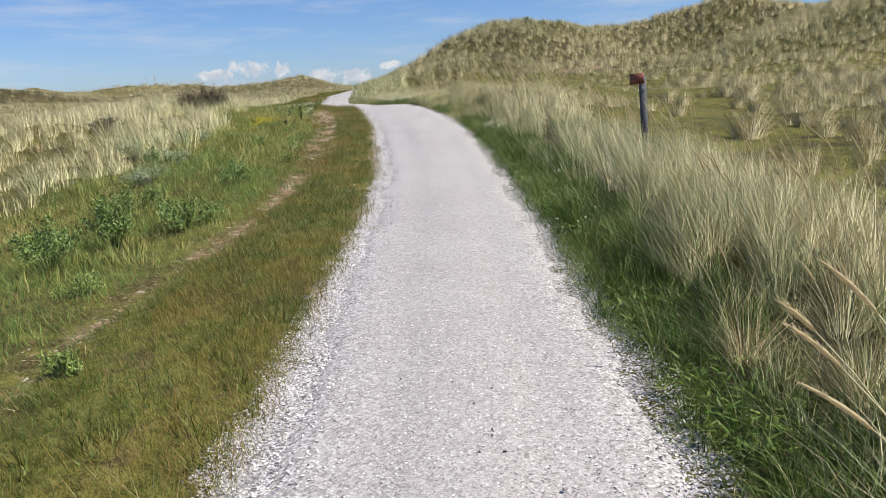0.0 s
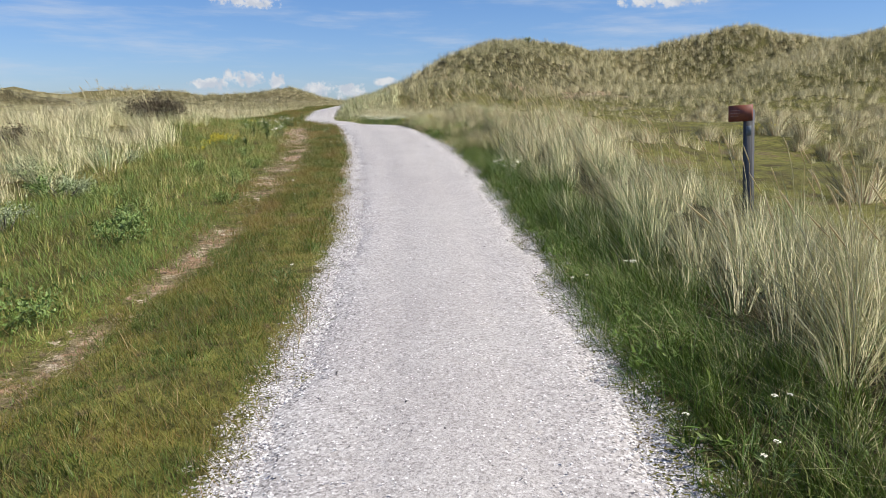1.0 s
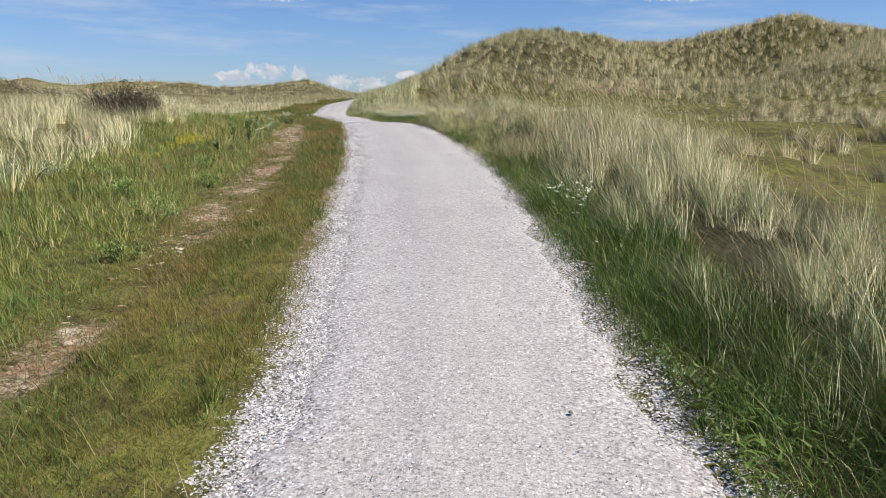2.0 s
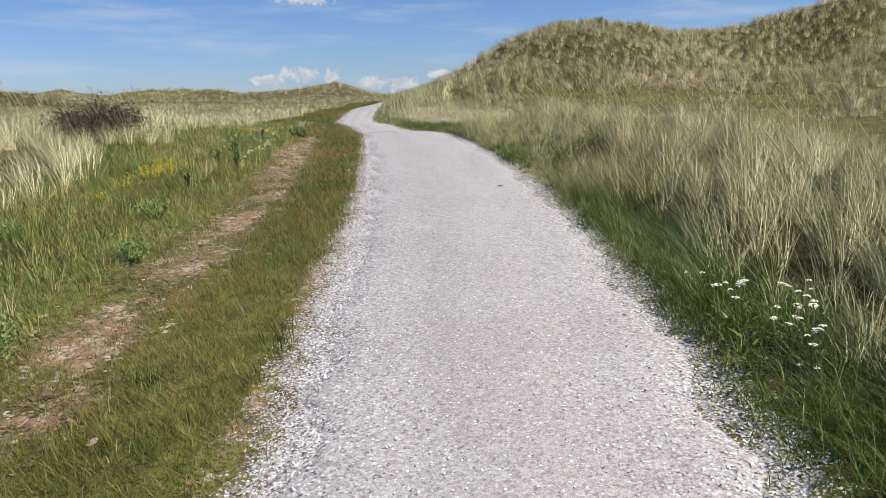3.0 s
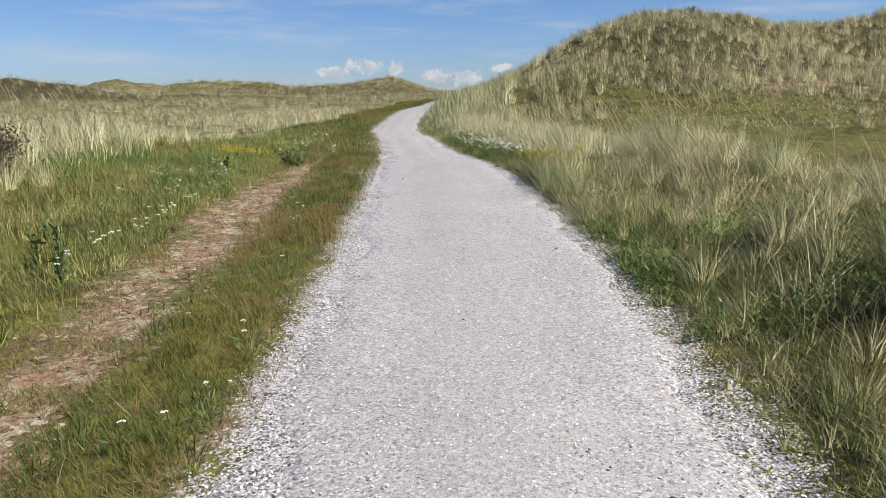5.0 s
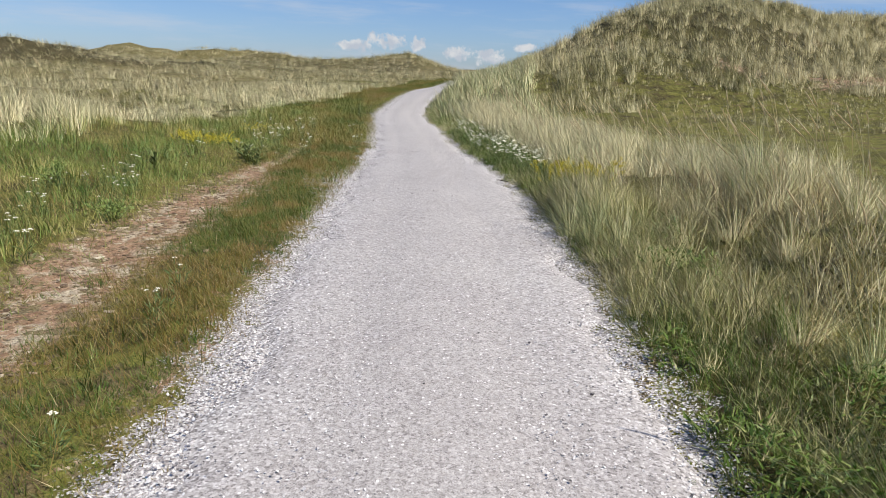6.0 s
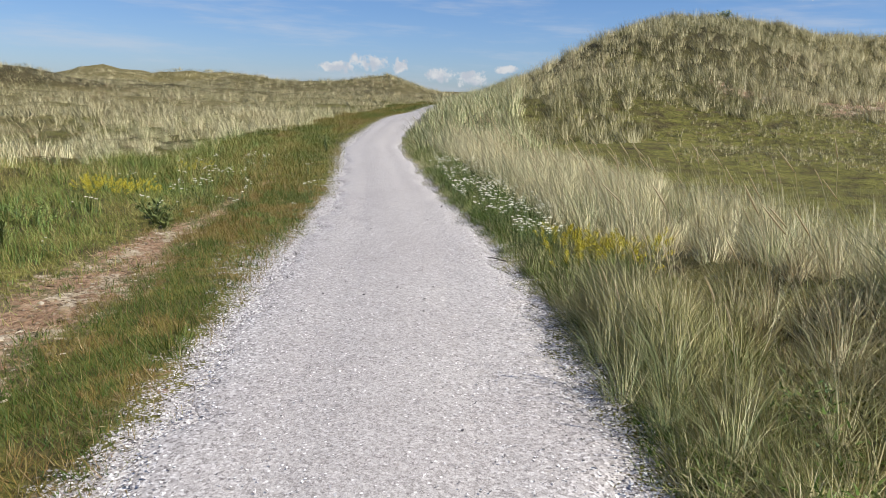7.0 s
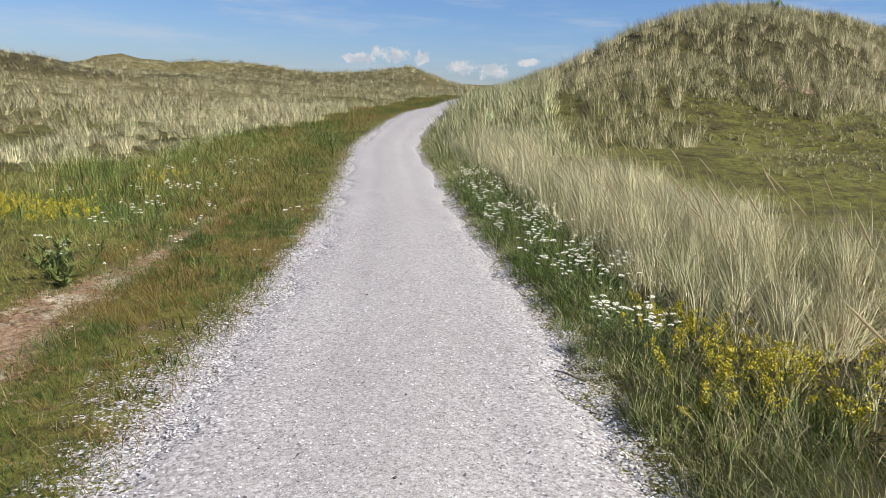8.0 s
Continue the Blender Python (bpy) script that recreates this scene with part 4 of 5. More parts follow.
dune_tufts(-110, -10, 46, 140, 1.0, (0.38, 0.75), 36, 0.021, lambda x, y: np.where(x > -3 - 0.93 * y, 0.2 + 0.75 * (vnoise(x / 13, y / 8, 88) - 0.45), -1.0), "dune_tussocks", "straw and brown tussocks over the distant dunes", 0.66, 87, 1, 3.0, 1.0, 0.3, 2.1)
dune_tufts(-45, -10, 6, 60, 0.8, (0.22, 0.5), 46, 0.011, lambda x, y: 0.03 - 0.1 * smooth(y, 30, 38), "hollow_tussocks", "dry brown tussocks in the shallow valley", 0.72, 90, 1, 8.0)
dune_tufts(-12, 40, 84, 170, 1.5, (0.5, 0.9), 20, 0.036, lambda x, y: 0.1 + 0 * x, "dune_tussocks", "tussocks on the far saddle", 0.5, 93, 1)
dune_tufts(-3, 5, 21, 34, 0.27, (0.12, 0.34), 26, 0.0065, lambda x, y: np.where(x > right_edge(y), 0.25, -1.0), "turf_tufts", "low olive and straw grass between the sprawling tufts", 0.62, 97, 2, 0.7, 1.0, 0.25, 1.8)
dune_tufts(2, 26, 9, 58, 0.34, (0.06, 0.24), 14, 0.013, lambda x, y: 0.1 - 0.45 * mossy(x, y), "turf_tufts", "low olive and brown grass tufts in the mossy hollow", 0.4, 99, 1, 2.2)
# ---- loose shells along the path ----
m = 56000
y = rnd(1.3, 36, m)
sgn = rng.choice([-1, 1], m)
inset = np.abs(rng.normal(0, 0.26, m)) - 0.10
inset = np.where(rng.random(m) < 0.45, rnd(0, 1.1, m), inset)
x = path_x(y) + sgn * (half_width(y) - inset)
z = np.where(inset > 0.06, path_z(x, y), land(x, y) + 0.004) + 0.001
size, a = np.where(inset > 0.3, rnd(0.003, 0.0085, m), rnd(0.003, 0.011, m)), rnd(0, 6.28, m)
tx, ty = rng.normal(0, 0.35, m), rng.normal(0, 0.35, m)
co = np.empty((m, 4, 3), np.float32)
for k, (da, rr) in enumerate(((0, 1.0), (1.4, 0.8), (3.0, 1.0), (4.6, 0.6))):
    ox, oy = np.cos(a + da) * size * rr, np.sin(a + da) * size * rr
    co[:, k, 0], co[:, k, 1], co[:, k, 2] = x + ox, y + oy, z + 0.3 * size + ox * tx + oy * ty
faces = (np.arange(m)[:, None, None] * 4 + np.array([(0, 1, 2), (0, 2, 3)])[None]).reshape(-1, 3)
mm, nn, bs, oo = material("shell_chip")
nn.link(nn.ramp(nn.add("ShaderNodeAttribute", attr="tone").outputs["Fac"], (0.0, (0.10, 0.09, 0.09)), (0.22, (0.26, 0.24, 0.235)), (0.35, (0.55, 0.51, 0.50)), (0.8, (0.78, 0.75, 0.74)), (1.0, (0.88, 0.86, 0.84))), bs.inputs["Base Color"])
bs.inputs["Roughness"].default_value = 0.5
tagged(new("loose_shells", mesh_of("loose_shells", co.reshape(-1, 3), faces, mm, {"tone": np.repeat(rng.random(m), 4)}, False)),
       "loose white shell fragments along the path edges", "shells", kind="stuff")

# ---- things ----
def geom(pieces):
    """Joins (coordinates, triangles) pieces."""
    co, tr, k = [], [], 0
    for c, t in pieces:
        co.append(np.asarray(c, float))
        tr.append(np.asarray(t, int) + k)
        k += len(c)
    return np.concatenate(co), np.concatenate(tr)


def tube(points, radii, sides=5):
    """A round rod along points, closed at both ends."""
    pts = np.asarray(points, float)
    co, tr, k = [], [], len(pts)
    for i in range(k):
        d = pts[min(i + 1, k - 1)] - pts[max(i - 1, 0)]
        d = d / (np.linalg.norm(d) + 1e-9)
        u = np.cross(d, (0.31, 0.95, 0.1) if abs(d[1]) < 0.9 else (1, 0, 0))
        u = u / np.linalg.norm(u)
        v = np.cross(d, u)
        for q in range(sides):
            a = 2 * math.pi * q / sides
            co.append(pts[i] + radii[i] * (math.cos(a) * u + math.sin(a) * v))
    for i in range(k - 1):
        for q in range(sides):
            a, b = i * sides + q, i * sides + (q + 1) % sides
            tr += [(a, b, b + sides), (a, b + sides, a + sides)]
    for q in range(1, sides - 1):
        tr += [(0, q + 1, q), ((k - 1) * sides, (k - 1) * sides + q, (k - 1) * sides + q + 1)]
    return np.array(co), np.array(tr)


def leaf(at, way, length, width, fold=0.25):
    """A folded pointed leaf."""
    way = way / (np.linalg.norm(way) + 1e-9)
    sidew = np.cross(way, rng.normal(0, 1, 3))
    sidew = sidew / (np.linalg.norm(sidew) + 1e-9)
    up = np.cross(sidew, way)
    mid = at + way * length * 0.45
    return np.array([at, mid + sidew * width * 0.5 + up * fold * width, at + way * length, mid - sidew * width * 0.5 + up * fold * width]), np.array([(0, 1, 2), (0, 2, 3)])


def part(name, shape, mat, parent, label="", flat=False):
    """One mesh object under a thing or under a part."""
    ob = new(name, mesh_of(name, shape[0], shape[1], mat, None, not flat))
    ob.parent = parent
    if label:
        tagged(ob, label)
    return ob


def thing(name, label, category, group=""):
    ob = new(name)
    ob.empty_display_size = 0.1
    return tagged(ob, label, category, group)


def spot(x, y, turn=0.0, lift=0.0, scale=1.0):
    return Matrix.Translation((x, y, float(land(x, y)) + lift)) @ Matrix.Rotation(turn, 4, "Z") @ Matrix.Scale(scale, 4)


def place(ob, m):
    ob.matrix_basis = m
    return ob


def sized_copy(ob, m):
    """A copy at a pose whose scale is kept as well."""
    c = copy_thing(ob, m)
    c.matrix_basis = m
    return c


# sign post
def box(sx, sy, sz, at=(0, 0, 0), bevel=0.006):
    bm = bmesh.new()
    bmesh.ops.create_cube(bm, size=1.0)
    bmesh.ops.scale(bm, vec=(sx, sy, sz), verts=bm.verts)
    bmesh.ops.bevel(bm, geom=list(bm.edges), offset=bevel, segments=2, affect="EDGES")
    bmesh.ops.triangulate(bm, faces=list(bm.faces))
    bmesh.ops.translate(bm, vec=at, verts=bm.verts)
    bm.verts.index_update()
    shape = np.array([v.co[:] for v in bm.verts]), np.array([[v.index for v in f.verts] for f in bm.faces])
    bm.free()
    return shape


def wood_material(name, light, dark):
    m, n, bsdf, o = material(name)
    p = n.add("ShaderNodeTexCoord").outputs["Object"]
    mp = n.add("ShaderNodeMapping")
    mp.inputs["Scale"].default_value = (60, 60, 4)
    n.link(p, mp.inputs[0])
    f = n.noise(mp.outputs[0], 1.0, 5.0, 0.65)
    n.link(n.ramp(f, (0.3, dark), (0.7, light)), bsdf.inputs["Base Color"])
    bsdf.inputs["Roughness"].default_value = 0.8
    b = n.add("ShaderNodeBump")
    b.inputs["Strength"].default_value, b.inputs["Distance"].default_value = 0.4, 0.004
    n.link(f, b.inputs["Height"])
    n.link(b.outputs[0], bsdf.inputs["Normal"])
    return m


M_POST = wood_material("weathered_post", (0.105, 0.105, 0.11), (0.045, 0.045, 0.05))
M_SIGN = plain_material("red_brown_paint", (0.215, 0.062, 0.035), 0.55, 0.18, 25)
M_PLATE = plain_material("grey_plate", (0.17, 0.20, 0.215), 0.45, 0.15, 30)
M_INK = plain_material("pale_lettering", (0.34, 0.17, 0.125), 0.6, 0.1, 50)
post = thing("sign_post", "dark weathered wooden marker post with a red-brown sign block", "sign post")
part("post", box(0.088, 0.088, 1.62, (0, 0, 0.61), 0.008), M_POST, post)
board = part("sign_board", box(0.235, 0.05, 0.165, (-0.072, -0.036, 1.385), 0.004), M_SIGN, post, "red-brown painted sign block")
part("plate", box(0.05, 0.006, 0.10, (0.018, -0.0475, 1.205), 0.002), M_PLATE, post, "small blue-grey route plate")
for k in range(3):
    part("writing_line", box(0.10 - 0.02 * (k == 2), 0.003, 0.008, (-0.115 - 0.01 * (k == 2), -0.0625, 1.415 - 0.028 * k), 0.001), M_INK, board, "line of small pale lettering")
place(post, spot(3.2, 11.55, radians(-44), -0.19) @ Matrix.Rotation(radians(-3.5), 4, "Y"))


# shrubs
def shrub(name, label, category, wide, high, stems, leaves, size, m_leaf, m_stem, group="", droop=0.35, ragged=0.35):
    ob = thing(name, label, category, group)
    shoots = []
    for k in range(stems):
        a, out_ = rng.uniform(0, 6.28), wide * 0.5 * math.sqrt(rng.uniform(0.02, 1.0))
        top = high * rng.uniform(1 - ragged, 1.0) * (1 - 0.45 * (out_ / (wide * 0.5)) ** 2)
        base = np.array((0.12 * out_ * math.cos(a), 0.12 * out_ * math.sin(a), -0.03))
        tip = np.array((out_ * math.cos(a), out_ * math.sin(a), top))
        mid = base * 0.5 + tip * 0.5 + np.array((0, 0, 0.12 * high)) + rng.normal(0, 0.03, 3) * wide
        pts = np.array([base, base * 0.45 + mid * 0.55, mid, mid * 0.4 + tip * 0.6, tip])
        r = 0.006 + 0.006 * high
        part("branch", tube(pts, [r, r * 0.85, r * 0.65, r * 0.45, r * 0.2], 5), m_stem, ob)
        shoots.append(pts)
    pieces = []
    for k in range(leaves):
        pts = shoots[rng.integers(len(shoots))]
        q = rng.uniform(0.25, 1.0) ** 0.7 * 3.999
        i = int(q)
        at = pts[i] + (pts[i + 1] - pts[i]) * (q - i) + rng.normal(0, 0.055, 3) * wide
        at[2] = max(at[2], 0.01)
        way_ = rng.normal(0, 1, 3) + np.array((0, 0, 0.6))
        pieces.append(leaf(at, way_, size * rng.uniform(0.6, 1.3), size * rng.uniform(0.3, 0.5)))
    part("foliage", geom(pieces), m_leaf, ob)
    return ob


for x, y, wide, high, stems, leaves in ((-4.45, 7.75, 0.8, 0.62, 14, 1300), (-4.1, 8.6, 0.62, 0.72, 11, 1300), (-3.5, 9.4, 1.1, 0.42, 14, 1200), (-6.0, 15.2, 0.7, 0.5, 8, 500), (-3.6, 11.9, 0.8, 0.34, 9, 600), (-4.6, 10.6, 0.9, 0.36, 9, 600)):
    place(shrub("low_shrub", "low dark green leafy shrub in the meadow", "shrub", wide, high, stems, leaves, 0.05, M_LEAF, M_STEM, "green shrubs in the meadow"), spot(x, y))
for x, y, wide, high, leaves in ((-6.0, 15.6, 1.1, 0.42, 700), (-7.4, 17.2, 1.2, 0.5, 700), (-5.2, 12.6, 0.9, 0.34, 500), (-6.6, 19.0, 1.0, 0.4, 500)):
    place(shrub("silver_shrub", "low silvery green shrub among the dune grass", "shrub", wide, high, 10, int(leaves * 2.2), 0.042, M_GREYLEAF, M_GREYTWIG, "silvery shrubs"), spot(x, y))
for x, y, wide, high in ((-7.0, 16.9, 0.8, 0.55), (-3.1, 14.4, 0.4, 0.22), (-2.55, 4.4, 0.3, 0.16), (-3.4, 6.4, 0.5, 0.2), (-3.9, 13.3, 0.7, 0.3), (-3.4, 15.9, 0.7, 0.3), (-4.4, 17.4, 0.6, 0.28),
                         (-3.7, 18.3, 0.5, 0.24), (-4.9, 14.6, 0.8, 0.3), (-4.3, 20.2, 0.6, 0.26), (-5.6, 19.4, 0.7, 0.3), (-5.3, 9.2, 0.7, 0.3), (-5.2, 28.3, 0.6, 0.25), (-6.6, 29.4, 0.7, 0.3), (-7.0, 32.2, 0.7, 0.3)):
    place(shrub("small_weed", "small dark green broad-leaved weed in the turf", "weed", wide, high, 9, 420, 0.034, M_WEED, M_STEM, "small weeds"), spot(x, y))
place(shrub("dark_bush", "dark brown thorny bush, half bare, on the grassy ridge", "bush", 2.25, 1.05, 110, 11500, 0.05, M_DARKLEAF, M_TWIG, "", ragged=0.5), spot(-9.25, 28.0, 0, -0.14))
place(shrub("dark_bush", "dark low bush crouching in the straw grass", "bush", 1.1, 0.55, 24, 1200, 0.05, M_DARKLEAF, M_GREYTWIG, "", ragged=0.3), spot(-9.4, 20.4, 0, -0.05))
place(shrub("hilltop_bush", "small green bush on the dune crest", "bush", 1.0, 0.7, 14, 500, 0.10, M_GREYLEAF, M_TWIG), spot(8.2, 71.4))


# tall weeds with leafy spires
def spire(high, stems, lean):
    ob = thing("dock_plant", "tall dark green weed with leafy spires", "weed", "leafy weeds by the footway")
    for k in range(stems):
        a, h = rng.uniform(0, 6.28), high * rng.uniform(0.65, 1.0)
        d = rng.uniform(*lean)
        tip = np.array((d * h * math.cos(a), d * h * math.sin(a), h))
        pts = np.array([tip * (0.02, 0.02, 0) - (0, 0, 0.02), tip * (0.3, 0.3, 0.4), tip * (0.65, 0.65, 0.75), tip])
        st = part("stem", tube(pts, [0.006, 0.005, 0.004, 0.002], 5), M_STEM, ob)
        pieces = []
        for q in range(15):
            u = rng.uniform(0.0, 1.0)
            at = np.array([np.interp(u, (0, 0.4, 0.75, 1.0), pts[:, c]) for c in range(3)])
            b = rng.uniform(0, 6.28)
            big_leaf = rng.random() < 0.4
            pieces.append(leaf(at, np.array((math.cos(b), math.sin(b), rng.uniform(0.1, 2.2))), (0.13 if big_leaf else 0.05) * (1.1 - 0.6 * u), (0.04 if big_leaf else 0.022) * (1.1 - 0.4 * u)))
        part("leaves", geom(pieces), M_DOCK, st)
    return ob


for x, y, high, stems in ((-4.75, 24.3, 0.76, 6), (-5.2, 24.6, 0.4, 4), (-5.95, 32.9, 0.3, 9), (-6.15, 33.2, 0.26, 8), (-5.75, 32.75, 0.2, 7), (-4.9, 22.6, 0.26, 4), (-6.4, 31.0, 0.3, 4), (-7.4, 44.0, 0.6, 6)):
    place(spire(high, stems, (0.3, 1.1) if stems > 6 else (0.04, 0.26)), spot(x, y, rng.uniform(0, 6)))


# yarrow
def umbel(r):
    """A flat head of many small florets."""
    pieces = []
    for k in range(20):
        a, q = rng.uniform(0, 6.28), r * math.sqrt(rng.uniform(0, 1))
        c = np.array((q * math.cos(a), q * math.sin(a), 0.12 * r - 0.35 * q * q / r + rng.uniform(-0.002, 0.002)))
        s_ = r * rng.uniform(0.2, 0.33)
        ring = [c + s_ * np.array((math.cos(b), math.sin(b), -0.25)) for b in np.arange(5) * 1.2566 + a]
        pieces.append((np.array([c + (0, 0, 0.25 * s_), *ring]), np.array([(0, i + 1, (i + 1) % 5 + 1) for i in range(5)])))
    return geom(pieces)


def yarrow(high, stems):
    ob = thing("yarrow_plant", "white-flowered yarrow with flat heads and feathery leaves", "flower", "yarrow along the path")
    for k in range(stems):
        a, h, d = rng.uniform(0, 6.28), high * rng.uniform(0.75, 1.08), rng.uniform(0.02, 0.13)
        top = np.array((d * math.cos(a), d * math.sin(a), h))
        base = top * (0.25, 0.25, 0) - (0, 0, 0.02)
        st = part("stem", tube([base, base * 0.4 + top * 0.6 + (0.01, 0, 0), top], [0.0025, 0.002, 0.0016], 4), M_STEM, ob)
        head = part("flower_head", umbel(rng.uniform(0.016, 0.03)), M_WHITE, st, "flat white flower head")
        head.location = top
    pieces = []
    for k in range(44):
        a = rng.uniform(0, 6.28)
        at = np.array((0.05 * math.cos(a), 0.05 * math.sin(a), high * rng.uniform(0, 0.7)))
        pieces.append(leaf(at, np.array((math.cos(a), math.sin(a), rng.uniform(0.3, 1.4))), rng.uniform(0.04, 0.085), 0.009))
    part("leaves", geom(pieces), M_STEM, ob)
    return ob


kinds = [yarrow(h, k) for h, k in ((0.42, 5), (0.36, 4), (0.46, 6), (0.30, 2), (0.26, 1))]
spots = [(1.5, 7.3, 3), (1.32, 6.85, 3), (1.13, 7.43, 4), (1.53, 9.94, 1), (1.1, 9.64, 3), (1.05, 15.3, 3), (0.98, 16.12, 0), (1.08, 15.67, 2), (1.14, 15.5, 0), (1.25, 16.02, 2),
         (0.95, 16.3, 1), (1.2, 15.75, 0), (1.1, 14.37, 4), (0.9, 16.6, 3), (-1.42, 10.27, 4), (-2.45, 21.9, 4), (-2.5, 22.85, 3), (-2.7, 21.85, 4), (-2.37, 22.1, 3), (-3.3, 25.9, 3), (-2.9, 24.5, 4),
         (-3.45, 26.45, 3), (-3.4, 26.2, 4), (-4.45, 23.95, 0), (-4.6, 25.3, 2), (-4.8, 26.2, 0), (-4.5, 24.5, 2), (-4.7, 24.9, 1), (-4.65, 25.7, 2), (-4.9, 26.8, 1), (-5.38, 28.7, 2), (-5.6, 29.3, 1),
         (-6.2, 33.1, 1), (-6.12, 33.7, 2), (-6.18, 34.4, 0), (-6.3, 34.9, 2), (-6.56, 36.2, 2), (-6.44, 36.5, 0), (-6.7, 36.0, 2), (-6.9, 36.6, 1), (-4.87, 35.2, 1), (-4.4, 33.3, 3), (-5.0, 35.8, 3), (-6.0, 38.5, 1), (-7.2, 39.2, 0), (-7.6, 39.6, 2)]
made = [0] * 5


def set_yarrow(x, y, k, turn, scale):
    m = spot(x, y, turn, 0, scale)
    if made[k]:
        sized_copy(kinds[k], m)
    else:
        place(kinds[k], m)
    made[k] += 1


for x, y, k in spots:
    set_yarrow(x, y, k, rng.uniform(0, 6.28), rng.uniform(0.85, 1.1) * 0.8)
for k in range(22):                      # low ones beside the footway
    y = rng.uniform(25.5, 31)
    set_yarrow(float(left_edge(y) - rut_at(y) - rut_half(y)) - rng.uniform(0.15, 1.2), y, (3, 4, 1)[k % 3], rng.uniform(0, 6.28), rng.uniform(0.6, 0.8))
for k in range(34):                      # scattered over the meadow
    y = rng.uniform(32.5, 40)
    set_yarrow(float(left_edge(y)) - rng.uniform(0.9, 3.6), y, (3, 1, 4, 0)[k % 4], rng.uniform(0, 6.28), rng.uniform(0.6, 0.85))
for k in range(125):                     # the thick stand on the path's edge
    y = 31.9 + 8.0 * rng.uniform(0, 1) ** 0.8
    e = rng.beta(1.3, 1.6) * (0.95 if y > 33 else 0.5)
    set_yarrow(float(right_edge(y)) + 0.05 + e, y, (0, 1, 2, 3)[k % 4], rng.uniform(0, 6.28), rng.uniform(0.62, 0.9))


# yellow bedstraw
def bedstraw(high, stems):
    ob = thing("bedstraw_plant", "yellow-flowered bedstraw, a loose airy clump", "flower", "yellow bedstraw clumps")
    for k in range(stems):
        a, d, h = rng.uniform(0, 6.28), rng.uniform(0.05, 0.34), high * rng.uniform(0.55, 1.05)
        top = np.array((d * math.cos(a) - 0.04, d * math.sin(a), h))
        base = top * (0.3, 0.3, 0) - (0, 0, 0.02)
        st = part("stem", tube([base, base * 0.4 + top * 0.6, top], [0.0022, 0.0018, 0.001], 4), M_STEM, ob)
        pieces = []
        for q in range(64):
            u = 1.03 - 0.5 * rng.uniform(0, 1) ** 1.6
            at = base + (top - base) * u + rng.normal(0, 0.022, 3) * (1.35 - u)
            pieces.append(leaf(at, rng.normal(0, 1, 3), rng.uniform(0.009, 0.016), rng.uniform(0.008, 0.014)))
        part("blossom", geom(pieces), M_YELLOW, st, "spray of tiny yellow flowers")
    return ob


kinds_b = [bedstraw(0.21, 9), bedstraw(0.17, 8), bedstraw(0.24, 8)]
spots_b = [(-1.25, 32.4), (-1.05, 32.1), (-0.9, 31.75), (-0.72, 31.7), (-0.55, 31.2), (-1.15, 31.55), (-1.1, 31.3), (-0.8, 32.3), (-0.85, 31.3), (-0.6, 31.9), (-1.2, 32.8),
           (-5.75, 23.3), (-5.8, 22.5), (-5.6, 21.3), (-5.72, 23.7), (-6.1, 24.7), (-6.0, 24.2), (-5.5, 22.9), (-6.0, 23.4), (-6.3, 25.0), (-5.6, 23.6), (-5.9, 23.9), (-5.85, 23.1), (-6.2, 24.4),
           (-7.9, 35.0), (-7.55, 35.25), (-7.7, 35.1), (-8.1, 35.3), (-7.3, 35.2), (-7.8, 34.7), (-7.65, 34.2), (-8.3, 38.2), (-8.6, 38.5), (-8.4, 38.9), (9.5, 25.5), (9.8, 25.7), (-8.0, 34.6), (-7.9, 35.4), (-7.4, 34.8), (-8.2, 34.9), (-7.2, 34.9), (-7.75, 35.5), (-8.4, 35.2), (-7.5, 34.5), (-0.95, 31.95), (-0.65, 31.5), (-1.0, 32.6), (-0.5, 31.45), (9.3, 25.3), (9.6, 25.1), (9.1, 25.6), (9.9, 25.4)]
for k, (x, y) in enumerate(spots_b):
    m = spot(x, y, rng.uniform(0, 6.28), 0, rng.uniform(0.85, 1.15) * (0.85 if x < -4 else 1.0))
    sized_copy(kinds_b[k % 3], m) if k > 2 else place(kinds_b[k], m)


# marram tussocks that stand out, some with seed heads
def ear_shape(base, tip, length, r):
    """A flowering stalk whose top is a plump spike."""
    base, tip = np.asarray(base, float), np.asarray(tip, float)
    mid = base * 0.45 + tip * 0.55 + np.array((0.06, 0, 0.08)) * np.linalg.norm(tip - base)
    q = [(1 - u) ** 2 * base + 2 * u * (1 - u) * mid + u * u * tip for u in np.linspace(0, 1, 7)]
    d = (q[-1] - q[-2]) / np.linalg.norm(q[-1] - q[-2])
    d2 = d + np.array((-0.12, 0, -0.06))
    spike = [q[-1] + d * length * u + (d2 - d) * length * u * u for u in np.linspace(0, 1, 9)]
    rad = [r * v * rng.uniform(0.62, 0.88) for v in (0.35, 0.8, 1.0, 1.05, 1.0, 0.9, 0.72, 0.45, 0.1)]
    bristles = [tube(spike, rad, 6)]
    for k in range(70):
        u = rng.uniform(0.02, 0.95)
        i = int(u * 7.999)
        at = spike[i] + (spike[i + 1] - spike[i]) * (u * 8 - i)
        out_ = rng.normal(0, 1, 3)
        out_ = out_ - d * np.dot(out_, d)
        out_ = out_ / (np.linalg.norm(out_) + 1e-9)
        bristles.append(leaf(at + out_ * 0.6 * rad[i], d + 0.42 * out_, r * rng.uniform(1.6, 2.8), r * 0.4))
    return tube(q, [0.0022] * 7, 4), geom(bristles)


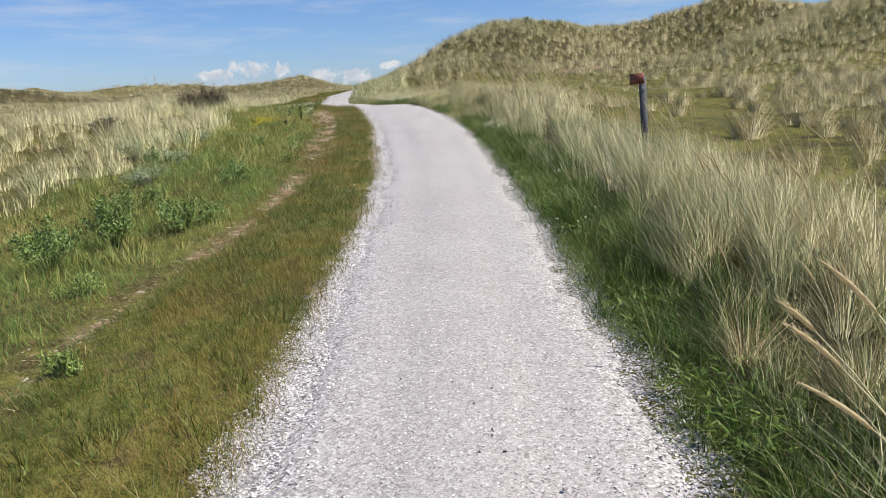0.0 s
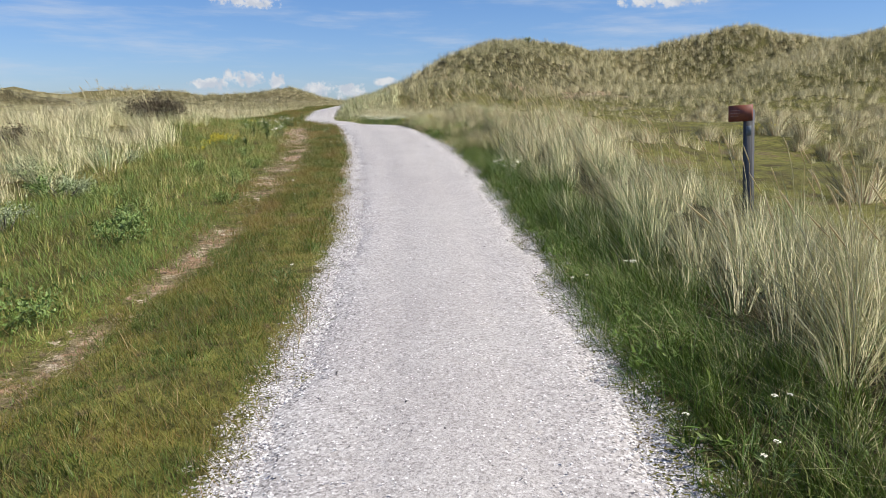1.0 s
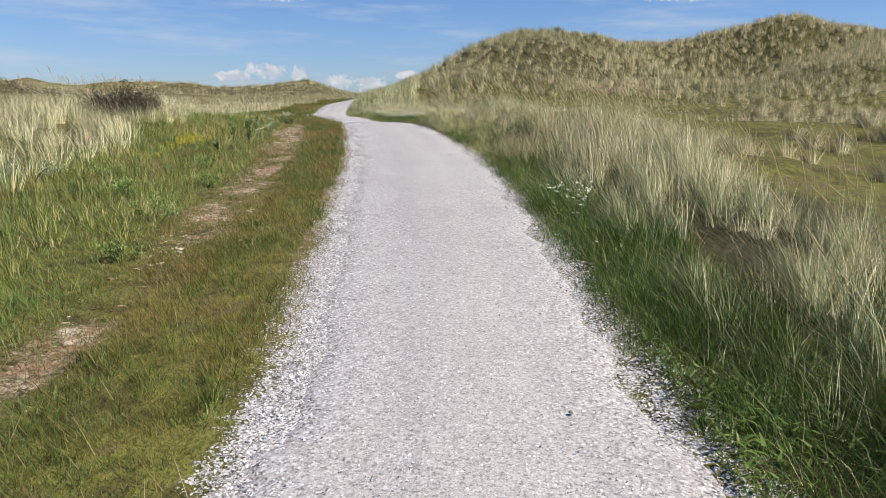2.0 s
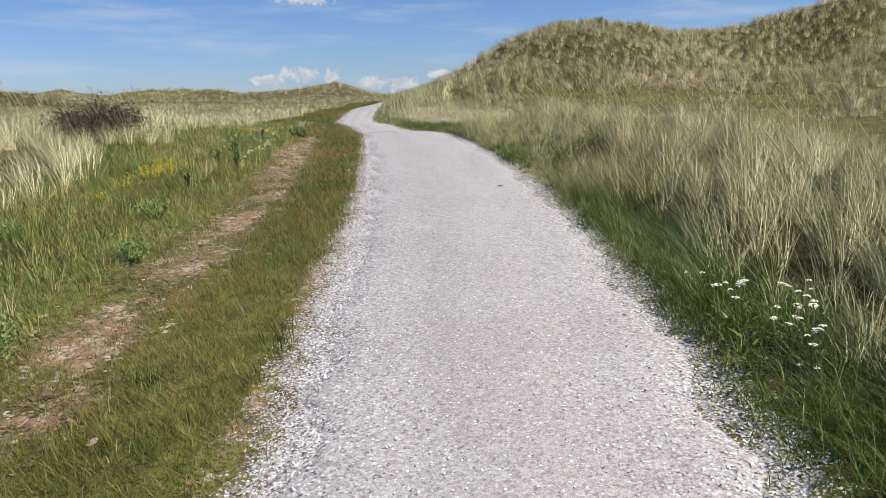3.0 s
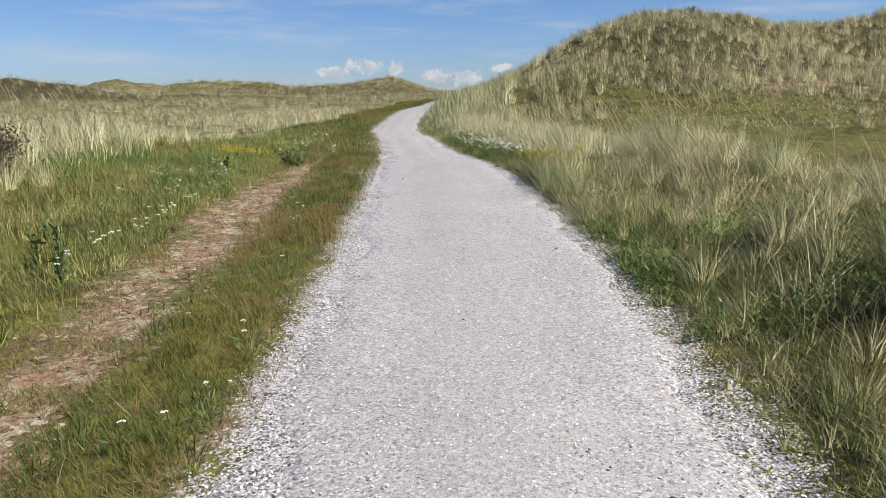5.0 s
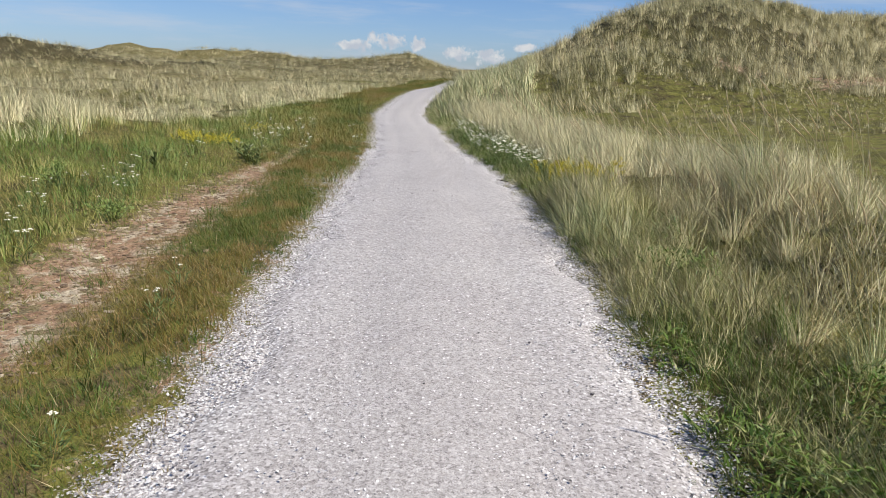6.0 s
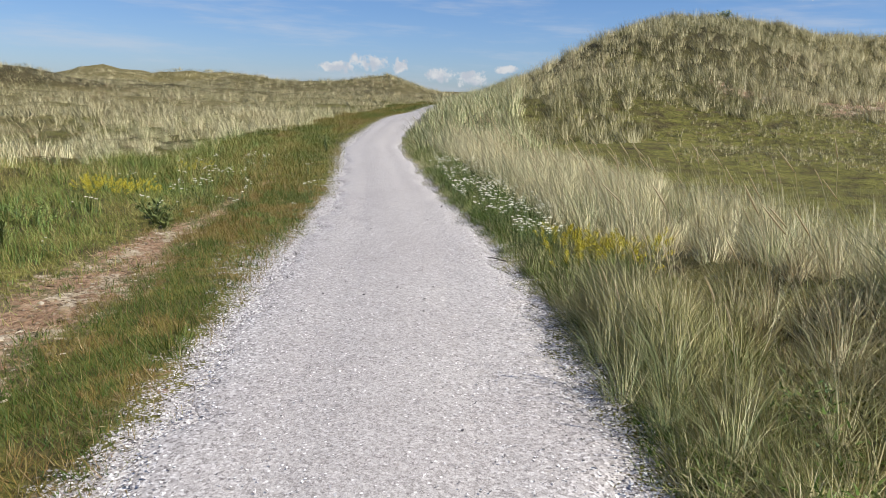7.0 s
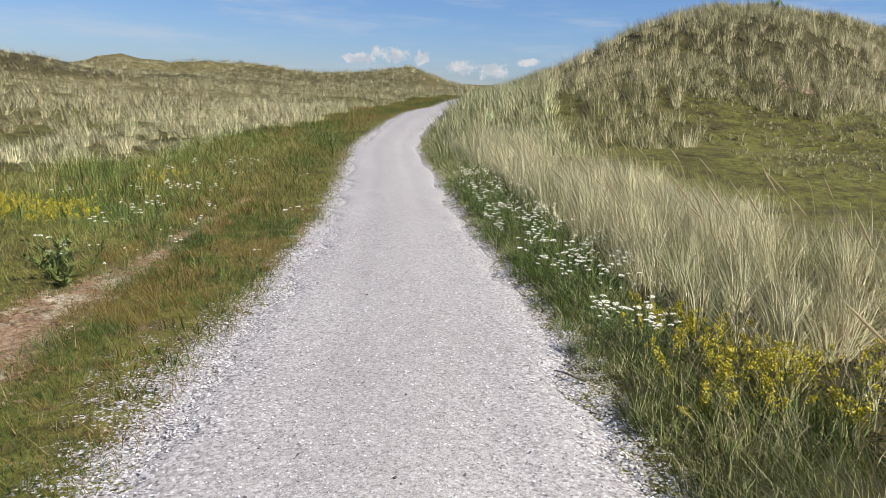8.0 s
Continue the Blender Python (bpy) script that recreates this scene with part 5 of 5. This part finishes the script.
def tussock(blades, size, tone, ears, dry):
    ob = thing("marram_tussock", ("bleached straw" if dry else "blue-green and straw") + " marram tussock leaning over in the wind", "grass tussock", "marram tussocks by the path")
    a, q = rnd(0, 6.28, blades), np.sqrt(rng.random(blades))
    root = np.stack([0.13 * q * np.cos(a), 0.13 * q * np.sin(a), np.full(blades, -0.02)], 1)
    me = blade_mesh("leaves", root, size * rnd(0.6, 1.1, blades), rnd(0.003, 0.005, blades), a, rnd(0.02, 0.85, blades) * q, rnd(0.1, 0.75, blades), tone + rng.normal(0, 0.2, blades), M_MARRAM, 3, 0.8, np.zeros((blades, 3)), np.full(blades, 0.4))
    lv = new("leaves", me)
    lv.parent = ob
    for k in range(ears):
        b, d = rng.uniform(0, 6.28), rng.uniform(0.05, 0.2)
        st, sp = ear_shape((0.04 * math.cos(b), 0.04 * math.sin(b), 0), (d * math.cos(b) - 0.14, d * math.sin(b), size * rng.uniform(0.95, 1.2)), rng.uniform(0.12, 0.18), 0.0065)
        stalk = part("stalk", st, M_STRAW, ob)
        part("seed_head", sp, M_EAR, stalk, "pale spindle-shaped seed head")
    return ob


kinds_t = [tussock(180, 0.74, 0.42, 2, False), tussock(185, 0.66, 0.72, 1, True), tussock(185, 0.8, 0.6, 3, True), tussock(185, 0.68, 0.3, 1, False), tussock(180, 0.6, 0.78, 0, True), tussock(190, 0.68, 0.97, 2, True)]
used = [0] * 6


def set_tussock(x, y, k, scale):
    m = spot(x, y, 0.5 * rng.uniform(-1, 1), 0, scale)
    if used[k]:
        sized_copy(kinds_t[k], m)
    else:
        place(kinds_t[k], m)
    used[k] += 1


def hollow_tussock(blades, size, tone):
    ob = thing("grass_tussock", "straw-coloured grass tussock in the mossy hollow", "grass tussock", "grass tussocks in the hollow")
    a, q = rnd(0, 6.28, blades), np.sqrt(rng.random(blades))
    root = np.stack([0.24 * q * np.cos(a), 0.24 * q * np.sin(a), np.full(blades, -0.02)], 1)
    lv = new("leaves", blade_mesh("leaves", root, size * rnd(0.55, 1.1, blades), rnd(0.008, 0.014, blades), a, rnd(0.05, 0.9, blades) * q, rnd(0.05, 0.6, blades), tone + rng.normal(0, 0.2, blades), M_TUSSOCK, 3, 0.5, np.zeros((blades, 3)), np.full(blades, 0.4)))
    lv.parent = ob
    return ob


kinds_h = [hollow_tussock(190, 0.62, 0.8), hollow_tussock(160, 0.5, 0.62), hollow_tussock(210, 0.72, 0.72)]
set_h = 0
for k in range(420):
    x, y = rng.uniform(4.5, 22), rng.uniform(13, 46)
    if x - float(right_edge(y)) < 3.9 or float(vnoise(x / 2.2, y / 2.6, 125)) < 0.55 or x < 0.3 * y:
        continue
    m = spot(x, y, rng.uniform(0, 6.28), 0, rng.uniform(0.6, 1.15))
    sized_copy(kinds_h[set_h % 3], m) if set_h > 2 else place(kinds_h[set_h], m)
    set_h += 1

for k in range(74):
    y = 1.9 + 45 * (k + rng.uniform(0, 1)) / 74
    e = rng.uniform(0.85, 3.2) if y < 28 else rng.uniform(1.3, 3.2)
    set_tussock(float(right_edge(y)) + e, y, int(rng.integers(5)), rng.uniform(0.8, 1.12))
for k in range(30):
    y = 16 + 34 * (k + rng.uniform(0, 1)) / 30
    set_tussock(float(left_edge(y) - marram_from(y)) - rng.uniform(0.2, 3.0), y, (1, 2, 4)[int(rng.integers(3))], rng.uniform(0.85, 1.15))

for k in range(26):
    y = rng.uniform(23.5, 27.0) if k < 14 else rng.uniform(29, 34)
    set_tussock(float(left_edge(y) - marram_from(y)) - rng.uniform(0.1, 2.6), y, (1, 2, 4)[k % 3], rng.uniform(0.95, 1.25))
for x, y, k, sc in ((1.8, 5.3, 1, 0.85), (2.0, 6.1, 4, 0.95), (1.85, 4.6, 4, 0.75), (2.35, 5.1, 2, 0.9), (-0.72, 29.35, 3, 0.75), (-0.6, 29.65, 0, 0.7), (0.95, 21.2, 1, 0.6), (0.35, 24.6, 4, 0.9), (1.0, 24.9, 4, 1.1), (-0.88, 28.75, 0, 0.72), (-0.7, 28.45, 3, 0.7), (-0.62, 28.95, 3, 0.85), (-0.95, 29.3, 0, 0.62), (-0.45, 28.2, 0, 0.8), (1.62, 3.9, 5, 0.85), (1.95, 3.3, 5, 0.9), (2.3, 4.1, 1, 1.0), (1.78, 5.5, 4, 0.8), (2.15, 5.8, 1, 0.9), (2.6, 4.6, 5, 1.0), (2.0, 2.7, 5, 0.95), (2.9, 5.6, 5, 0.95), (3.0, 6.8, 1, 0.9), (2.4, 7.4, 2, 0.85), (-7.85, 27.5, 4, 1.15), (-8.15, 27.2, 2, 1.0), (-7.6, 27.9, 1, 1.0),
                   (0.45, 28.3, 4, 1.0), (0.85, 28.6, 1, 1.0), (0.7, 29.2, 2, 0.85), (0.25, 29.0, 4, 0.95), (1.15, 28.9, 4, 1.1), (0.2, 27.5, 4, 0.8), (0.75, 27.7, 1, 0.85), (0.05, 28.35, 1, 0.8), (1.3, 28.1, 2, 0.8),
                   (0.66, 21.5, 4, 0.6), (0.78, 20.9, 5, 0.6), (0.95, 21.7, 5, 0.8), (1.25, 21.9, 4, 0.9), (1.7, 23.5, 5, 1.1), (1.45, 23.9, 5, 1.0), (1.15, 22.6, 1, 0.9), (0.75, 22.7, 4, 0.7), (1.0, 20.4, 5, 0.75), (1.15, 24.3, 1, 0.85), (0.5, 23.9, 4, 0.65), (0.45, 26.3, 4, 0.8), (-0.1, 26.9, 4, 0.65), (0.3, 26.9, 1, 0.7)):
    set_tussock(x, y, k, sc)

# tall flowering stalks that lean over the path's edge
near = thing("marram_tussock", "dry marram tussock with plump seed heads over the path", "grass tussock", "marram tussocks by the path")
place(near, Matrix.Translation((1.55, 1.75, float(land(1.55, 1.75)))))
blades = 150
a, q = rnd(0, 6.28, blades), np.sqrt(rng.random(blades))
lv = new("leaves", blade_mesh("leaves", np.stack([0.2 * q * np.cos(a), 0.2 * q * np.sin(a), np.full(blades, -0.02)], 1), rnd(0.5, 0.9, blades), rnd(0.0035, 0.006, blades), a, rnd(0.02, 0.6, blades), rnd(0.05, 0.5, blades), np.where(rng.random(blades) < 0.45, rnd(0.9, 1.0, blades), rnd(0.05, 0.6, blades)), M_MARRAM, 4, 0.6))
lv.parent = near
for bx, by, tx, ty, tz, ln in ((0.0, 0.0, -0.58, -0.05, 0.92, 0.21), (0.05, -0.05, -0.55, -0.14, 0.80, 0.24), (0.0, 0.08, -0.62, 0.02, 1.00, 0.14), (0.1, 0.05, -0.50, -0.04, 1.06, 0.22), (0.25, 0.3, -0.1, 0.3, 1.0, 0.17)):
    st, sp = ear_shape((bx, by, 0), (tx, ty, tz), ln, 0.0082)
    stalk = part("stalk", st, M_STRAW, near)
    part("seed_head", sp, M_EAR, stalk, "plump straw-coloured seed head")

# seed heads standing over the dune grass
pieces = []
for k in range(360):
    if k < 310:
        y = rng.uniform(4, 46)
        x = float(right_edge(y)) + rng.uniform(0.9, 2.7)
    else:
        y = rng.uniform(9, 48)
        x = float(left_edge(y) - marram_from(y)) - rng.uniform(0.0, 4.0)
    z = float(land(x, y))
    h = rng.uniform(0.55, 0.92)
    p0, p1 = np.array((x, y, z)), np.array((x - rng.uniform(0.05, 0.4), y + rng.uniform(-0.1, 0.1), z + h))
    d = (p1 - p0) / np.linalg.norm(p1 - p0) + np.array((-rng.uniform(0.1, 0.5), 0, -0.1))
    pieces.append(tube([p0, p1], [0.002, 0.002], 3))
    pieces.append(tube([p1, p1 + d * 0.06, p1 + d * 0.14, p1 + d * 0.2], [0.0025, 0.0062, 0.0052, 0.001], 5))
c, t_ = geom(pieces)
tagged(new("seed_heads", mesh_of("seed_heads", c, t_, M_EAR)), "pale seed heads standing above the dune grass", "seed heads", kind="stuff")


# stones and twigs on the path
def stone(r):
    bm = bmesh.new()
    bmesh.ops.create_icosphere(bm, subdivisions=1, radius=r)
    for v in bm.verts:
        v.co *= 0.75 + 0.5 * noise.noise(v.co * (0.9 / r))
        v.co.z *= 0.6
    bm.verts.index_update()
    me = bpy.data.meshes.new("stone")
    bm.to_mesh(me)
    bm.free()
    me.materials.append(M_STONE)
    return me


stone_meshes = [stone(r) for r in (0.010, 0.013, 0.017, 0.008)]
fixed = [(0.15, 3.15), (0.2, 3.0), (0.08, 3.5), (-0.62, 22.5), (-0.96, 21.5), (-1.91, 21.1), (-0.5, 21.9), (-1.55, 19.6), (-1.5, 30.7), (-2.6, 31.2)]
for k in range(190):
    x, y = fixed[k] if k < len(fixed) else (None, rng.uniform(2, 36))
    if x is None:
        x = float(path_x(y)) + rng.uniform(-0.95, 0.95) * float(half_width(y))
    ob = new("stone", stone_meshes[k % 4])
    ob.matrix_basis = Matrix.Translation((x, y, float(path_z(x, y)) + 0.006)) @ Matrix.Rotation(rng.uniform(0, 6.28), 4, "Z") @ Matrix.Scale(rng.uniform(0.6, 1.15) if k < 40 else rng.uniform(0.35, 0.8), 4)
    tagged(ob, "small dark pebble lying on the shell path", "stone", "pebbles on the path")
for x, y, ln, turn in ((-1.78, 31.75, 0.21, -0.6), (-0.27, 21.7, 0.07, 0.1), (-1.55, 31.25, 0.10, 0.9)):
    pts = [(-ln / 2, 0, 0), (-ln / 6, 0.006, 0.006), (ln / 5, -0.004, 0.004), (ln / 2, 0.008, 0)]
    c, t_ = tube(pts, [0.004, 0.006, 0.0055, 0.0075], 6)
    ob = new("twig", mesh_of("twig", c, t_, M_TWIG))
    ob.matrix_basis = Matrix.Translation((x, y, float(path_z(x, y)) + 0.008)) @ Matrix.Rotation(turn, 4, "Z")
    tagged(ob, "short dark broken twig lying on the shells", "twig", "twigs on the path")
